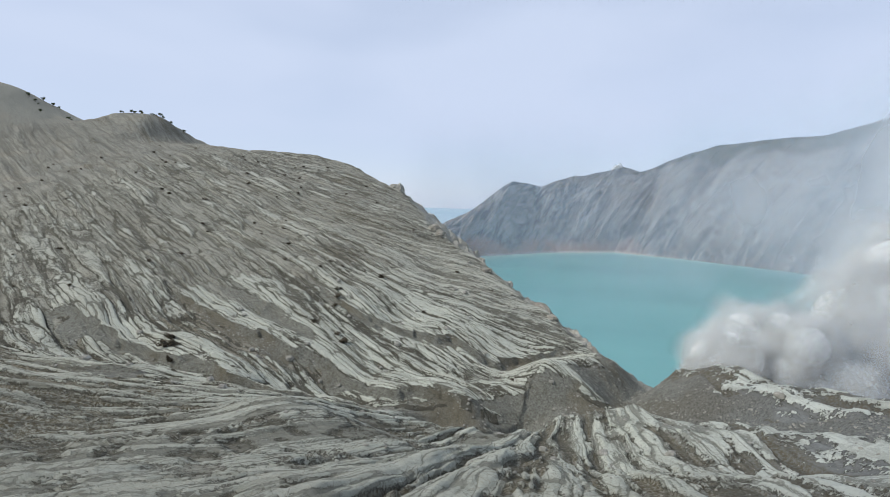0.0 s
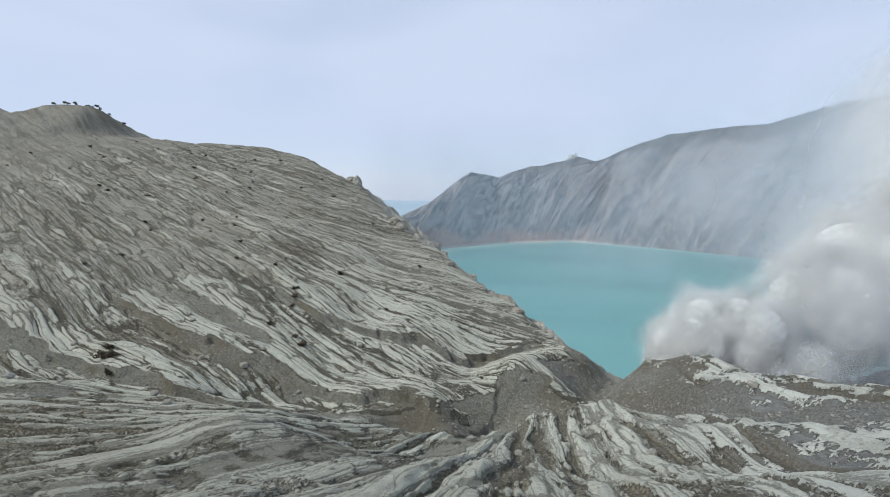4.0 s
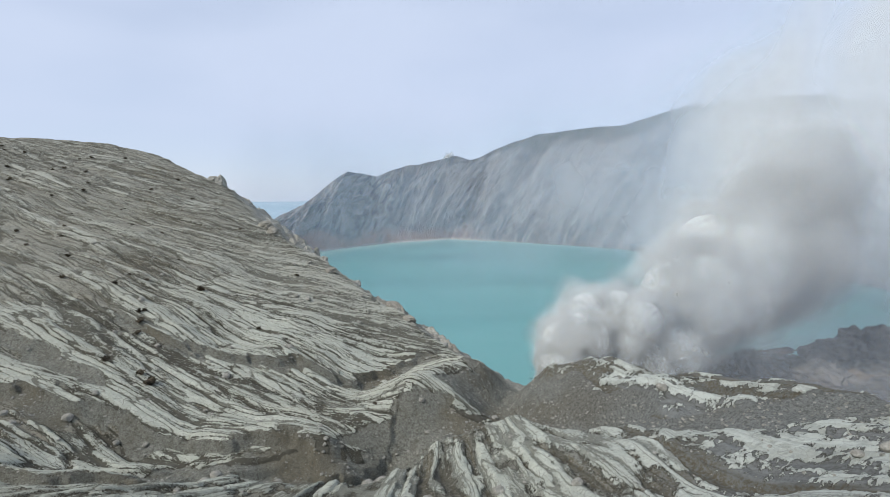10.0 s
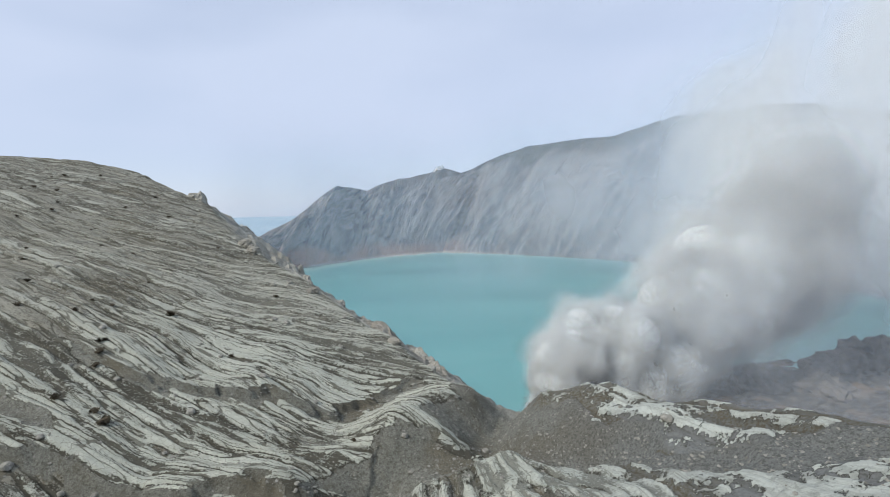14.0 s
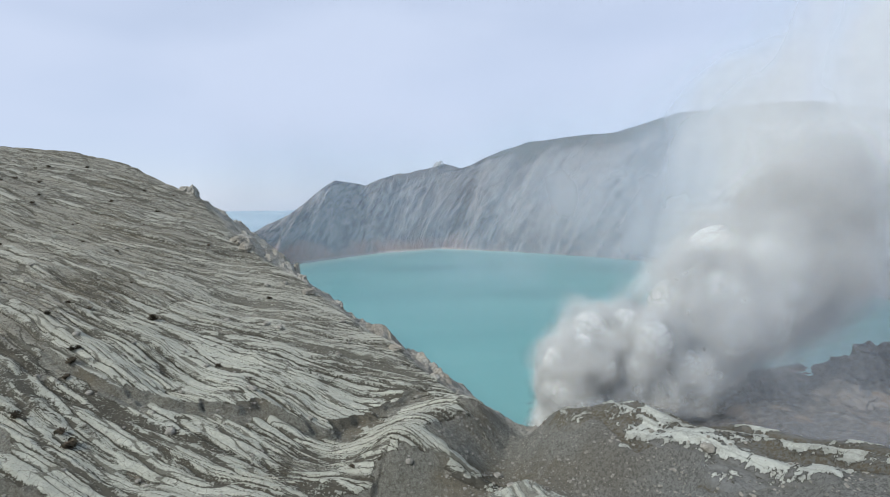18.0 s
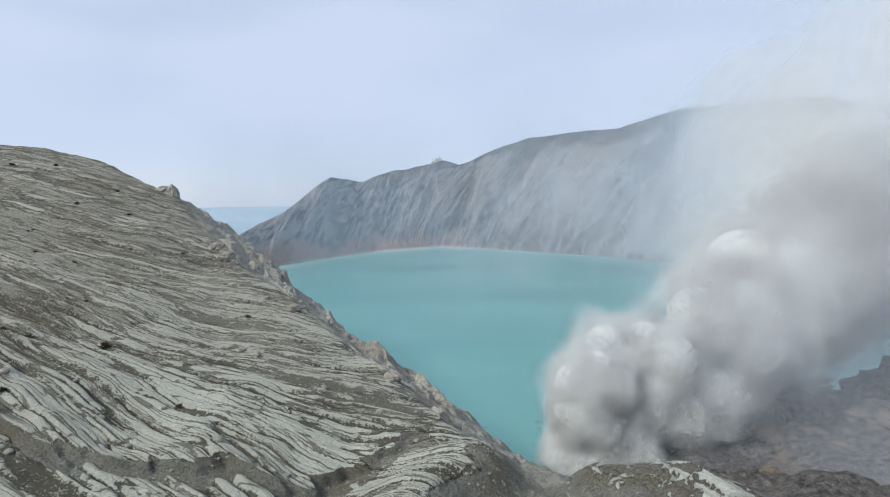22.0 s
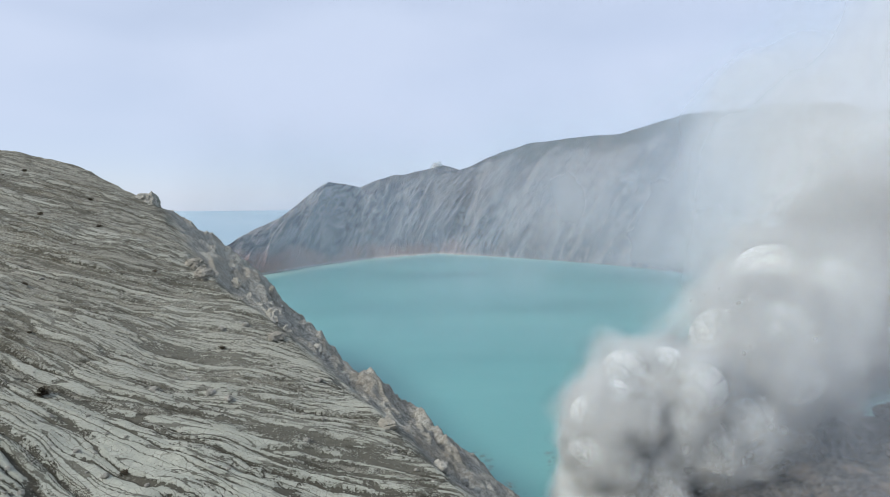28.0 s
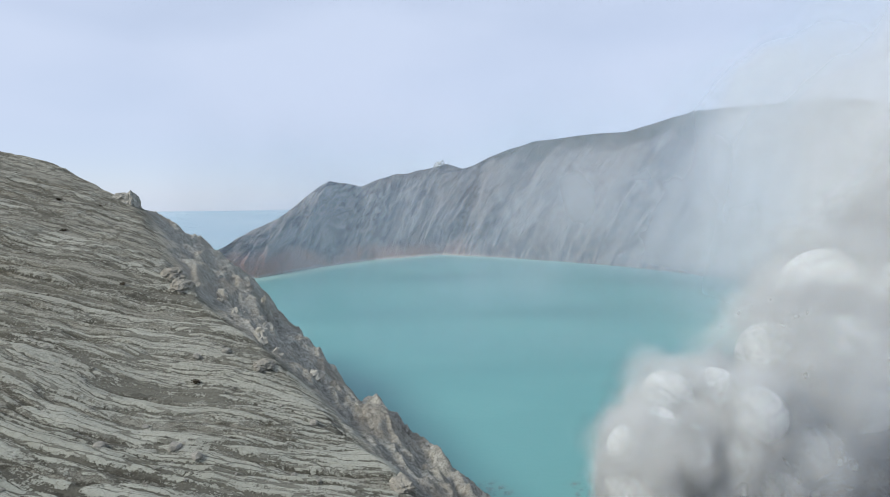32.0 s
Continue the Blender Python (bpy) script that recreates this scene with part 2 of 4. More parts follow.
def wall_material():
    k = Mat("far_cliff_rock")
    def slope(stretch):
        return k.node("ShaderNodeCombineXYZ", {"X": k.attr("span"), "Y": k.math("MULTIPLY", k.attr("rise"), stretch)}).outputs[0]

    tall, fine = k.noise(0.05, 8, 0.72, slope(0.7), 1.2), k.noise(0.22, 7, 0.76, slope(0.8), 0.6)
    mid = k.noise(0.013, 6, 0.62, slope(1.2), 0.6)
    col = k.mix(k.ramp(tall, 0.42, 0.58), (0.06, 0.07, 0.082), (0.25, 0.26, 0.268))
    col = k.mix(k.ramp(mid, 0.5, 0.6, 0, 0.6), col, (0.125, 0.112, 0.10))
    # Relief shading put into the colour: ribs paler, recesses darker
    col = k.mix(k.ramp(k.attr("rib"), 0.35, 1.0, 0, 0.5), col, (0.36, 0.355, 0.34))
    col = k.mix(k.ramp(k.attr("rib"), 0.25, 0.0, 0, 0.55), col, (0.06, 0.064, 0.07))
    col = k.mix(k.ramp(fine, 0.53, 0.60, 0, 0.55), col, (0.40, 0.395, 0.38))
    col = k.mix(k.ramp(fine, 0.44, 0.38, 0, 0.4), col, (0.07, 0.073, 0.076))
    # Sunlight on the left peak's ribs, painted as a paler colour
    col = k.mix(k.math("MULTIPLY", k.attr("sunlit_rib"), k.ramp(tall, 0.44, 0.58, 0, 0.8)), col, (0.50, 0.475, 0.43))
    col = k.mix(k.math("MULTIPLY", k.attr("scrub"), k.ramp(fine, 0.35, 0.6)), col, (0.06, 0.068, 0.045))
    col = k.mix(k.math("MULTIPLY", k.attr("shore"), k.ramp(mid, 0.30, 0.48, 0.1, 0.85)), col, (0.50, 0.27, 0.19))
    col = k.mix(k.math("MULTIPLY", k.attr("beach"), k.ramp(fine, 0.38, 0.52)), col, (0.66, 0.61, 0.53))
    return k.surface(col, 0.95, k.bump(k.math("ADD", tall, fine), 7.0, 0.9), 0.1)


def lake_material():
    k = Mat("turquoise_lake")
    big = k.noise(0.006, 4)
    streak = k.noise(0.02, 4, 0.55, k.coords((0.35, 1, 1)))
    col = k.mix(k.ramp(big, 0.35, 0.65), (0.098, 0.272, 0.272), (0.115, 0.302, 0.295))
    col = k.mix(k.ramp(streak, 0.5, 0.75, 0, 0.12), col, (0.20, 0.45, 0.42))
    col = k.mix(k.attr("shallow"), col, (0.34, 0.52, 0.45))
    wav = k.noise(0.5, 3, 0.5)
    return k.surface(col, 0.34, k.bump(wav, 0.15, 0.3), 0.45)


def rock_material(name, a, b, scale=1.2):
    k = Mat(name)
    mid, fine = k.noise(scale * 0.4, 4), k.noise(scale * 2.2, 5, 0.65)
    col = k.mix(k.ramp(mid, 0.35, 0.65), a, b)
    col = k.mix(k.ramp(fine, 0.5, 0.78, 0, 0.7), col, tuple(v * 0.45 for v in a))
    return k.surface(col, 0.95, k.bump(k.math("ADD", mid, fine), 0.5, 0.8), 0.1)


def fume_material(name, color, lo, hi, scale, alpha, through=0.3, thick=None):
    """Thin fume: lets part of the light straight through, scatters the rest."""
    k = Mat(name)
    n = k.noise(scale, 5, 0.55)
    dens = k.math("MULTIPLY", k.math("MULTIPLY", k.ramp(n, lo, hi), k.attr("dens")), alpha)
    tint = k.mix(k.ramp(k.attr("dens"), 0.2, 0.7), color, thick or color)
    d = k.node("ShaderNodeBsdfDiffuse", {"Color": tint})
    tr = k.node("ShaderNodeBsdfTranslucent", {"Color": tint})
    s = k.node("ShaderNodeMixShader", {"Fac": through})
    k.l.new(d.outputs[0], s.inputs[1]), k.l.new(tr.outputs[0], s.inputs[2])
    t = k.node("ShaderNodeBsdfTransparent")
    m = k.node("ShaderNodeMixShader", {"Fac": dens})
    k.l.new(t.outputs[0], m.inputs[1]), k.l.new(s.outputs[0], m.inputs[2])
    k.l.new(m.outputs[0], k.out.inputs["Surface"])
    return k.m


# ---- fields ----
def lattice(ix, iy, seed):
    h = (ix.astype(np.int64) * 374761393 + iy.astype(np.int64) * 668265263 + seed * 982451653) & 0xFFFFFFFF
    h = ((h ^ (h >> 13)) * 1274126177) & 0xFFFFFFFF
    return ((h ^ (h >> 16)) & 0xFFFF) / 32767.5 - 1.0


def vnoise(x, y, seed=0):
    """Smooth value noise in -1..1, one cell a unit."""
    ix, iy = np.floor(x), np.floor(y)
    fx, fy = x - ix, y - iy
    fx, fy = fx * fx * (3 - 2 * fx), fy * fy * (3 - 2 * fy)
    a, b = lattice(ix, iy, seed), lattice(ix + 1, iy, seed)
    c, d = lattice(ix, iy + 1, seed), lattice(ix + 1, iy + 1, seed)
    return (a * (1 - fx) + b * fx) * (1 - fy) + (c * (1 - fx) + d * fx) * fy


def fbm(x, y, cell, octaves=4, seed=0, gain=0.5):
    out, amp, tot = 0.0, 1.0, 0.0
    for o in range(octaves):
        out = out + amp * vnoise(x / cell + 17.3 * o, y / cell - 9.1 * o, seed + o)
        tot, amp, cell = tot + amp, amp * gain, cell * 0.5
    return out / tot * 1.6


def ridged(x, y, cell, octaves=4, seed=0):
    out, amp, tot = 0.0, 1.0, 0.0
    for o in range(octaves):
        out = out + amp * (1 - 2 * np.abs(vnoise(x / cell + 5.7 * o, y / cell + 3.3 * o, seed + o)))
        tot, amp, cell = tot + amp, amp * 0.5, cell * 0.5
    return out / tot


def sstep(a, b, v):
    t = np.clip((v - a) / (b - a), 0, 1)
    return t * t * (3 - 2 * t)


def smax(a, b, k):
    return 0.5 * (a + b + np.sqrt((a - b) ** 2 + k * k))


def smin(a, b, k):
    return 0.5 * (a + b - np.sqrt((a - b) ** 2 + k * k))


def along(x, y, pts):
    """Nearest distance to a polyline, signed (positive to its right-hand side reversed), and the values carried by its corners."""
    best = np.full(np.shape(x), 1e9)
    side = np.zeros(np.shape(x))
    val = np.zeros(np.shape(x))
    for (x0, y0, v0), (x1, y1, v1) in zip(pts, pts[1:]):
        dx, dy = x1 - x0, y1 - y0
        t = np.clip(((x - x0) * dx + (y - y0) * dy) / (dx * dx + dy * dy), 0, 1)
        px, py = x - x0 - t * dx, y - y0 - t * dy
        d = np.hypot(px, py)
        near = d < best
        best = np.where(near, d, best)
        side = np.where(near, np.sign(dx * py - dy * px), side)
        val = np.where(near, v0 + t * (v1 - v0), val)
    return best, side, val


# ---- terrain: hill, basin, foreground slope, saddle ridge, shore ----
BRINK = [(-420, 330, 0), (-260, 318, 0), (-170, 300, 0), (-122, 278, 0), (-96, 240, 0), (-73, 209, 0), (-35, 177, 0), (-8, 146, 0), (6, 133, 0), (14, 126, 0), (24, 116, 0), (34, 107, 0), (46, 94, 0), (55, 73, 0), (70, 48, 0), (100, 16, 0), (160, -30, 0), (260, -80, 0)]
MID_RIDGE = [(-48, 82, 1.0), (-25, 85, 5.5), (-13, 96, 5.5), (-4, 117, 3.2), (7, 131, 2.6)]
MID_SPUR = [(-9, 99, 2.0), (-2, 100, 2.5), (7, 97, 1.0)]
RIGHT_RIDGE = [(15, 124, 1.0), (20, 116, 5.0), (27, 108, 6.8), (40, 97, 3.6), (53, 74, 2.0), (70, 50, 1.0)]
RIGHT_SPUR = [(36, 92, 2.0), (27, 95, 2.5), (22, 99, 1.0)]
DRAIN = [(-140, 40, 1.0), (-90, 60, 1.5), (-42, 77, 2.5), (-12, 86, 3.0), (8, 100, 4.0), (12, 126, 9.0)]

HUMMOCKS = [(-7, 106, 3.0), (6, 132, -1.3), (6, 96, 2.6), (-14, 102, -1.8), (-23, 86, -2.7), (-37, 83, -1.1), (-39, 77, 1.7), (47, 73, 2.7), (5, 125, 3.6), (-19, 148, 1.5), (-73, 142, -1.3), (-60, 163, -2.1), (-20, 129, -2.4), (-55, 120, -1.3), (-10, 169, 2.0), (25, 74, 1.8), (-47, 84, -3.4), (-61, 73, -3.1), (-4, 89, 2.1), (31, 55, -2.6), (4, 56, -1.9), (-22, 56, -2.7)]


def hill(x, y):
    u, v = np.clip((x + 60) / 60, -5.5, 1.5), np.clip((y - 140) / 60, -1.7, 3.2)
    z = 61.56 - 15.02 * u + 9.16 * v - 1.63 * u * u - 3.51 * u * v - 1.88 * v * v
    return smin(z, 117 + 0.04 * np.maximum(-170 - x, 0), 7.0)


def inner(x, y):
    """The slopes that drain to the saddle."""
    fore = 46.5 + 0.30 * (76 - y) * np.where(y > 76, 0.35, 1.0) + 0.22 * np.maximum(x - 5, 0) + 0.05 * np.maximum(-30 - x, 0)
    fore = np.where(y < 0, fore - 0.12 * (0 - y), fore)
    h = smax(hill(x, y), fore, 5.0)
    return h


def base(x, y):
    h = inner(x, y)
    for pts, near, far in ((MID_RIDGE, 6.0, 9.0), (MID_SPUR, 4.0, 5.0), (RIGHT_RIDGE, 10.0, 13.0), (RIGHT_SPUR, 3.0, 6.0)):
        d, s, v = along(x, y, pts)
        h = h + v * np.exp(-(d / np.where(s < 0, near, far)) ** 2)
    h = h + 1.2 * np.exp(-(((x - 9) / 8) ** 2 + ((y - 76) / 10) ** 2)) + 4 * np.exp(-(((x + 36) / 13) ** 2 + ((y - 34) / 11) ** 2))
    for cx, cy, r, dz in ((-24, 117, 10, 3.2), (-14, 87, 7, 3.0), (24, 90, 5, 2.5)):
        h = h - dz * np.exp(-(((x - cx) / r) ** 2 + ((y - cy) / r) ** 2))
    for cx, cy, dz in HUMMOCKS:
        h = h + dz * np.exp(-((x - cx) ** 2 + (y - cy) ** 2) / 121)
    d, s, v = along(x, y, DRAIN)
    h = h - v * 0.5 * np.exp(-(d / 8.0) ** 2)
    # knob and mountain shoulder far up the hill
    h = h + 17 * np.exp(-(((x + 301) / 22) ** 4 + ((y - 262) / 30) ** 2)) + 34 * np.exp(-(((x + 372) / 45) ** 2 + ((y - 205) / 60) ** 2))
    # lakeward face
    d, s, v = along(x, y, BRINK)
    out = np.where(s > 0, d, -d)
    spur = ridged(x, y, 38, 3, 40)
    o = np.maximum(out + 2.0 * spur, 0)
    right = sstep(10, 60, x)
    left = (0.47 - 0.04 * sstep(190, 230, y)) * o + 0.012 * np.maximum(o - 26, 0) ** 2
    fall = left * (1 - right) + (0.58 * o + 0.0032 * o * o) * right - 3.0 * sstep(0, 14, o) * (spur - 0.45)
    h = h - fall
    ys = np.interp(x, [20, 60, 81, 130, 169, 216, 320, 420], [205, 216, 235, 272, 297, 300, 320, 330]) + 9 * fbm(x, y, 40, 3, 62)
    apron = 0.15 * (ys - y) + 4.5 * sstep(6, 40, ys - y) * ridged(x, y, 34, 4, 60)
    apron = np.where(ys > y, apron, 0.4 * (ys - y))
    apron = np.maximum(apron - 10 * sstep(30, 8, x), -9)
    h = np.where(o > 0, smax(h, apron, 3.0), h)
    return h, out


def edges(lo, hi, c0, c1, fine, coarse):
    """Grid lines: fine between c0 and c1, wider and wider outside."""
    mid = list(np.arange(c0, c1, fine))
    up, step, v = [], fine, c1
    while v < hi:
        up.append(v)
        step = min(step * 1.06, coarse)
        v += step
    dn, step, v = [], fine, c0
    while v > lo:
        step = min(step * 1.06, coarse)
        v -= step
        dn.append(v)
    return np.array(dn[::-1] + mid + up)


def mesh_grid(name, X, Y, Z, mat, smooth=True):
    r, c = X.shape
    me = bpy.data.meshes.new(name)
    me.vertices.add(r * c)
    me.vertices.foreach_set("co", np.stack([X, Y, Z], -1).astype(np.float32).ravel())
    i = np.arange(r * c).reshape(r, c)
    q = np.stack([i[:-1, :-1], i[:-1, 1:], i[1:, 1:], i[1:, :-1]], -1).reshape(-1, 4)
    me.loops.add(q.size)
    me.loops.foreach_set("vertex_index", q.ravel().astype(np.int32))
    me.polygons.add(len(q))
    me.polygons.foreach_set("loop_start", np.arange(0, q.size, 4, dtype=np.int32))
    me.update(calc_edges=True)
    me.validate()
    me.polygons.foreach_set("use_smooth", np.full(len(q), smooth))
    me.materials.append(mat)
    return me


def put_attr(me, name, v):
    a = me.attributes.new(name, "FLOAT", "POINT")
    a.data.foreach_set("value", np.ascontiguousarray(v, dtype=np.float32).ravel())


def sample(F, gx, gy, x, y):
    """Bilinear look-up in a raster with even lines gx, gy."""
    u = np.clip((x - gx[0]) / (gx[1] - gx[0]), 0, len(gx) - 1.001)
    v = np.clip((y - gy[0]) / (gy[1] - gy[0]), 0, len(gy) - 1.001)
    iu, iv = u.astype(int), v.astype(int)
    fu, fv = u - iu, v - iv
    return (F[iv, iu] * (1 - fu) + F[iv, iu + 1] * fu) * (1 - fv) + (F[iv + 1, iu] * (1 - fu) + F[iv + 1, iu + 1] * fu) * fv


# rills: coordinates across and along the lines in which water runs off
FLOW_FORE = ((-150, -90, -62, -38, -12, 8, 30, 80), (5, 13, 28, 56, 86, 98, 110, 128))
VALLEY = [(-340, -30, 0)] + DRAIN


def flow_angle(x, y):
    """Heading of the run-off: the hill above the valley line, the near slope below it."""
    _, out = base(x, y)
    up = -25 + 32 * sstep(-85, -10, out) * sstep(112, 140, y) + 10 * sstep(106, 88, y) * sstep(-115, -95, x) + 2.5 * fbm(x, y, 70, 2, 14)
    low = np.interp(x, *FLOW_FORE) + 4 * fbm(x, y, 30, 2, 16)
    d, sd, _ = along(x, y, VALLEY)
    m = sstep(-5, 5, np.where(sd > 0, d, -d))
    up, low = np.radians(up), np.radians(low)
    return np.cos(up) * m + np.cos(low) * (1 - m), np.sin(up) * m + np.sin(low) * (1 - m)


class Flow:
    """Traces every place of a raster upstream to the raster's edge: where it ends names the line, how far it went the place on it."""

    def __init__(self, x0, x1, y0, y1, step):
        self.gx, self.gy = np.arange(x0, x1, step), np.arange(y0, y1, step)
        x, y = np.meshgrid(self.gx, self.gy)
        fx, fy = flow_angle(x, y)
        ln = np.hypot(fx, fy) + 1e-6
        fx, fy = (fx / ln).astype(np.float32), (fy / ln).astype(np.float32)
        shape = x.shape
        px, py = x.ravel().copy(), y.ravel().copy()
        far = np.zeros(px.size)
        name = np.zeros(px.size)
        live = np.arange(px.size)
        stride = 2.0
        for _ in range(330):
            u = np.clip((px[live] - x0) / step, 0, shape[1] - 1.001)
            v = np.clip((py[live] - y0) / step, 0, shape[0] - 1.001)
            iu, iv = u.astype(int), v.astype(int)
            a, b = u - iu, v - iv
            vx = (fx[iv, iu] * (1 - a) + fx[iv, iu + 1] * a) * (1 - b) + (fx[iv + 1, iu] * (1 - a) + fx[iv + 1, iu + 1] * a) * b
            vy = (fy[iv, iu] * (1 - a) + fy[iv, iu + 1] * a) * (1 - b) + (fy[iv + 1, iu] * (1 - a) + fy[iv + 1, iu + 1] * a) * b
            qx, qy = px[live] - stride * vx, py[live] - stride * vy
            tx_ = np.where(qx < x0, (px[live] - x0) / np.maximum(px[live] - qx, 1e-6), 1.0)
            ty_ = np.where(qy < y0, (py[live] - y0) / np.maximum(py[live] - qy, 1e-6), 1.0)
            t = np.clip(np.minimum(tx_, ty_), 0, 1)
            far[live] += stride * t
            px[live], py[live] = px[live] + (qx - px[live]) * t, py[live] + (qy - py[live]) * t
            name[live] = py[live] - (px[live] - x0)
            live = live[t >= 1.0]
            if not len(live):
                break
        self.name, self.far = name.reshape(shape), far.reshape(shape)
        gy_, gx_ = np.gradient(self.name, step)
        self.squeeze = np.hypot(gx_, gy_)

    def at(self, x, y):
        return (sample(F, self.gx, self.gy, x, y) for F in (self.name, self.far, self.squeeze))


flow = Flow(-335, 115, -42, 335, 1.0)

gx1 = edges(-330, 150, -128, 62, 0.28, 1.3)
gx1 = np.concatenate([np.arange(-620, gx1[0] - 3, 6.0), gx1, np.arange(gx1[-1] + 3, 430, 4.0)])
gy1 = edges(-30, 330, 22, 200, 0.28, 1.3)
gy1 = np.concatenate([np.arange(-190, gy1[0] - 3, 6.0), gy1, np.arange(gy1[-1] + 3, 440, 5.0)])
tx, ty = np.meshgrid(gx1, gy1)
tz, tout = base(tx, ty)
inside = sstep(-330, -310, tx) * sstep(110, 95, tx) * sstep(-20, -5, ty) * sstep(330, 315, ty)
across, downhill, squeeze = flow.at(tx, ty)
bent = 0.45 * fbm(tx, ty, 6, 3, 11)
spread = np.clip(-np.log2(np.clip(squeeze, 0.05, 16)), -3, 3.999)
calm = sstep(30, 12, squeeze) * inside


def strands(cell, reach, seed):
    """Noise drawn out along the run-off, its width kept where the lines spread."""
    lo = np.floor(spread)
    f = spread - lo
    a = vnoise((across * 2.0 ** lo + bent) / cell, downhill / reach + 7.7 * lo, seed)
    b = vnoise((across * 2.0 ** (lo + 1) + bent) / cell, downhill / reach + 7.7 * (lo + 1), seed)
    return 2.0 * (a * (1 - f) + b * f) / np.sqrt((1 - f) ** 2 + f * f) * calm


s1, s2, s3 = strands(0.62, 7, 71), strands(1.35, 17, 72), strands(3.6, 40, 73)
lakeward = sstep(0, 8, tout)
vent_floor = lakeward * sstep(20, 50, tx)
tz = tz + 1.2 * fbm(tx, ty, 26, 3, 5) * (1 - lakeward) + 0.25 * fbm(tx, ty, 5, 3, 9)
# benches of crust that end in ragged scarps above gravel troughs
SCARPS = [
    [(-82, 121, 0.3), (-73, 113, 1.9), (-58, 109, 1.9), (-42, 112, 2.1), (-25, 118, 2.3), (-17, 124, 1.8), (-12, 131, 1.6), (-7, 138, 0.3)],
    [(-116, 94, 0.3), (-95, 88, 1.6), (-80, 86, 2.0), (-64, 85, 2.2), (-53, 83, 2.4), (-40, 82, 2.4), (-30, 84, 2.6), (-22, 79, 2.6), (-17, 81, 2.4), (-14, 90, 1.2)],
    [(-136, 73, 0.3), (-106, 68, 2.0), (-94, 68, 2.6), (-76, 65, 2.8), (-58, 64, 2.8), (-48, 67, 2.4), (-39, 73, 1.0)],
    [(-112, 108, 0.2), (-88, 101, 1.5), (-72, 94, 1.3), (-62, 89, 0.2)],
    [(-104, 40, 0.2), (-90, 43, 1.2), (-78, 49, 1.0), (-72, 52, 0.2)],
]
gravel = np.zeros_like(tx)
bench = np.zeros_like(tx)
ochre = np.zeros_like(tx)
for pts in SCARPS:
    d, sd, v = along(tx, ty, pts)
    d = np.where(sd < 0, d, -d) + 1.3 * fbm(tx, ty, 5.5, 3, 22) + 0.5 * s2 + 0.75 * s3
    tz = tz + v * (0.42 * sstep(-11, -0.4, d) * sstep(0.7, -0.4, d) - 0.42 * sstep(-0.4, 0.8, d) * sstep(11, 1.5, d))
    on = sstep(0.2, 0.9, v)
    gravel = np.maximum(gravel, on * sstep(-0.7, -0.1, d) * sstep(3.6, 1.4, d + 2.2 * fbm(tx, ty, 5, 3, 27)))
    bench = np.maximum(bench, on * sstep(-13, -5, d) * sstep(0.2, -0.3, d))
    ochre = np.maximum(ochre, on * sstep(-0.5, 0.1, d) * sstep(2.6, 0.8, d))
for pts, w in (([(-45, 72, 1), (-30, 76, 1), (-17, 78, 1), (-8, 90, 1), (3, 96, 1), (10, 110, 1), (13, 127, 1)], 4.5), ([(100, 50, 1), (62, 63, 1), (42, 71, 1), (31, 80, 1), (24, 90, 1), (13, 99, 1)], 4.0)):
    d, sd, v = along(tx, ty, pts)
    d = d + 1.6 * fbm(tx, ty, 6, 3, 28)
    tz = tz - 2.2 * np.exp(-(d / (w * 1.2)) ** 2)
    gravel = np.maximum(gravel, sstep(w + 1, w - 1, d))
for cx, cy, r in ((-7, 91, 5.0), (2, 112, 6.5), (14, 104, 7), (21, 100, 6), (5, 125, 5)):
    gravel = np.maximum(gravel, sstep(r + 1.5, r - 1.5, np.hypot(tx - cx, ty - cy) + 2 * fbm(tx, ty, 6, 3, 29)))
for pts in (MID_RIDGE, MID_SPUR):
    d, sd, v = along(tx, ty, pts)
    top = sstep(3.4, 1.8, d + 0.8 * fbm(tx, ty, 4, 3, 30)) * sstep(126, 120, ty)
    bench, gravel = np.maximum(bench, 0.8 * top), gravel * (1 - top)
gy_, gx_ = np.gradient(tz, gy1, gx1)
steep = sstep(0.72, 1.0, np.hypot(gx_, gy_) + 0.15 * fbm(tx, ty, 3, 3, 37)) * sstep(-150, -130, tx)
gravel = np.maximum(gravel, 0.95 * steep) * (1 - lakeward)
low = np.clip(gravel, 0, 1)
# ribs that fan out from the drain up the near slope
d, sd, v = along(tx, ty, VALLEY)
fan_on = sstep(1, 6, np.where(sd > 0, -d, d) + 2 * fbm(tx, ty, 6, 2, 43)) * (1 - gravel) * (1 - lakeward)
rib = fbm(across + 1.6 * fbm(tx, ty, 9, 3, 44), downhill * 0.15, 5.6, 4, 45, 0.6) * fan_on * sstep(12, 5, squeeze)
tz = tz + 0.42 * rib
patch = fbm(tx, ty, 18, 4, 31)
high = sstep(56, 80, tz)
bits = fbm(tx, ty, 3.2, 4, 36, 0.65)
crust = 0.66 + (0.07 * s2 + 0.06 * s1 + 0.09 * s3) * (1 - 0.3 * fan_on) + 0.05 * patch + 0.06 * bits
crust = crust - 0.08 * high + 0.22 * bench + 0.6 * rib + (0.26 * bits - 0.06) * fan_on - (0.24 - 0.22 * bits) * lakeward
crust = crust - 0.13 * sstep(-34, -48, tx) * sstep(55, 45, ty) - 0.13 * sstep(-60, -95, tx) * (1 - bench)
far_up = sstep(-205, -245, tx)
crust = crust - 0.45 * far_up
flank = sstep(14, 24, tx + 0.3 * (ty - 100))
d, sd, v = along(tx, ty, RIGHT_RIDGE)
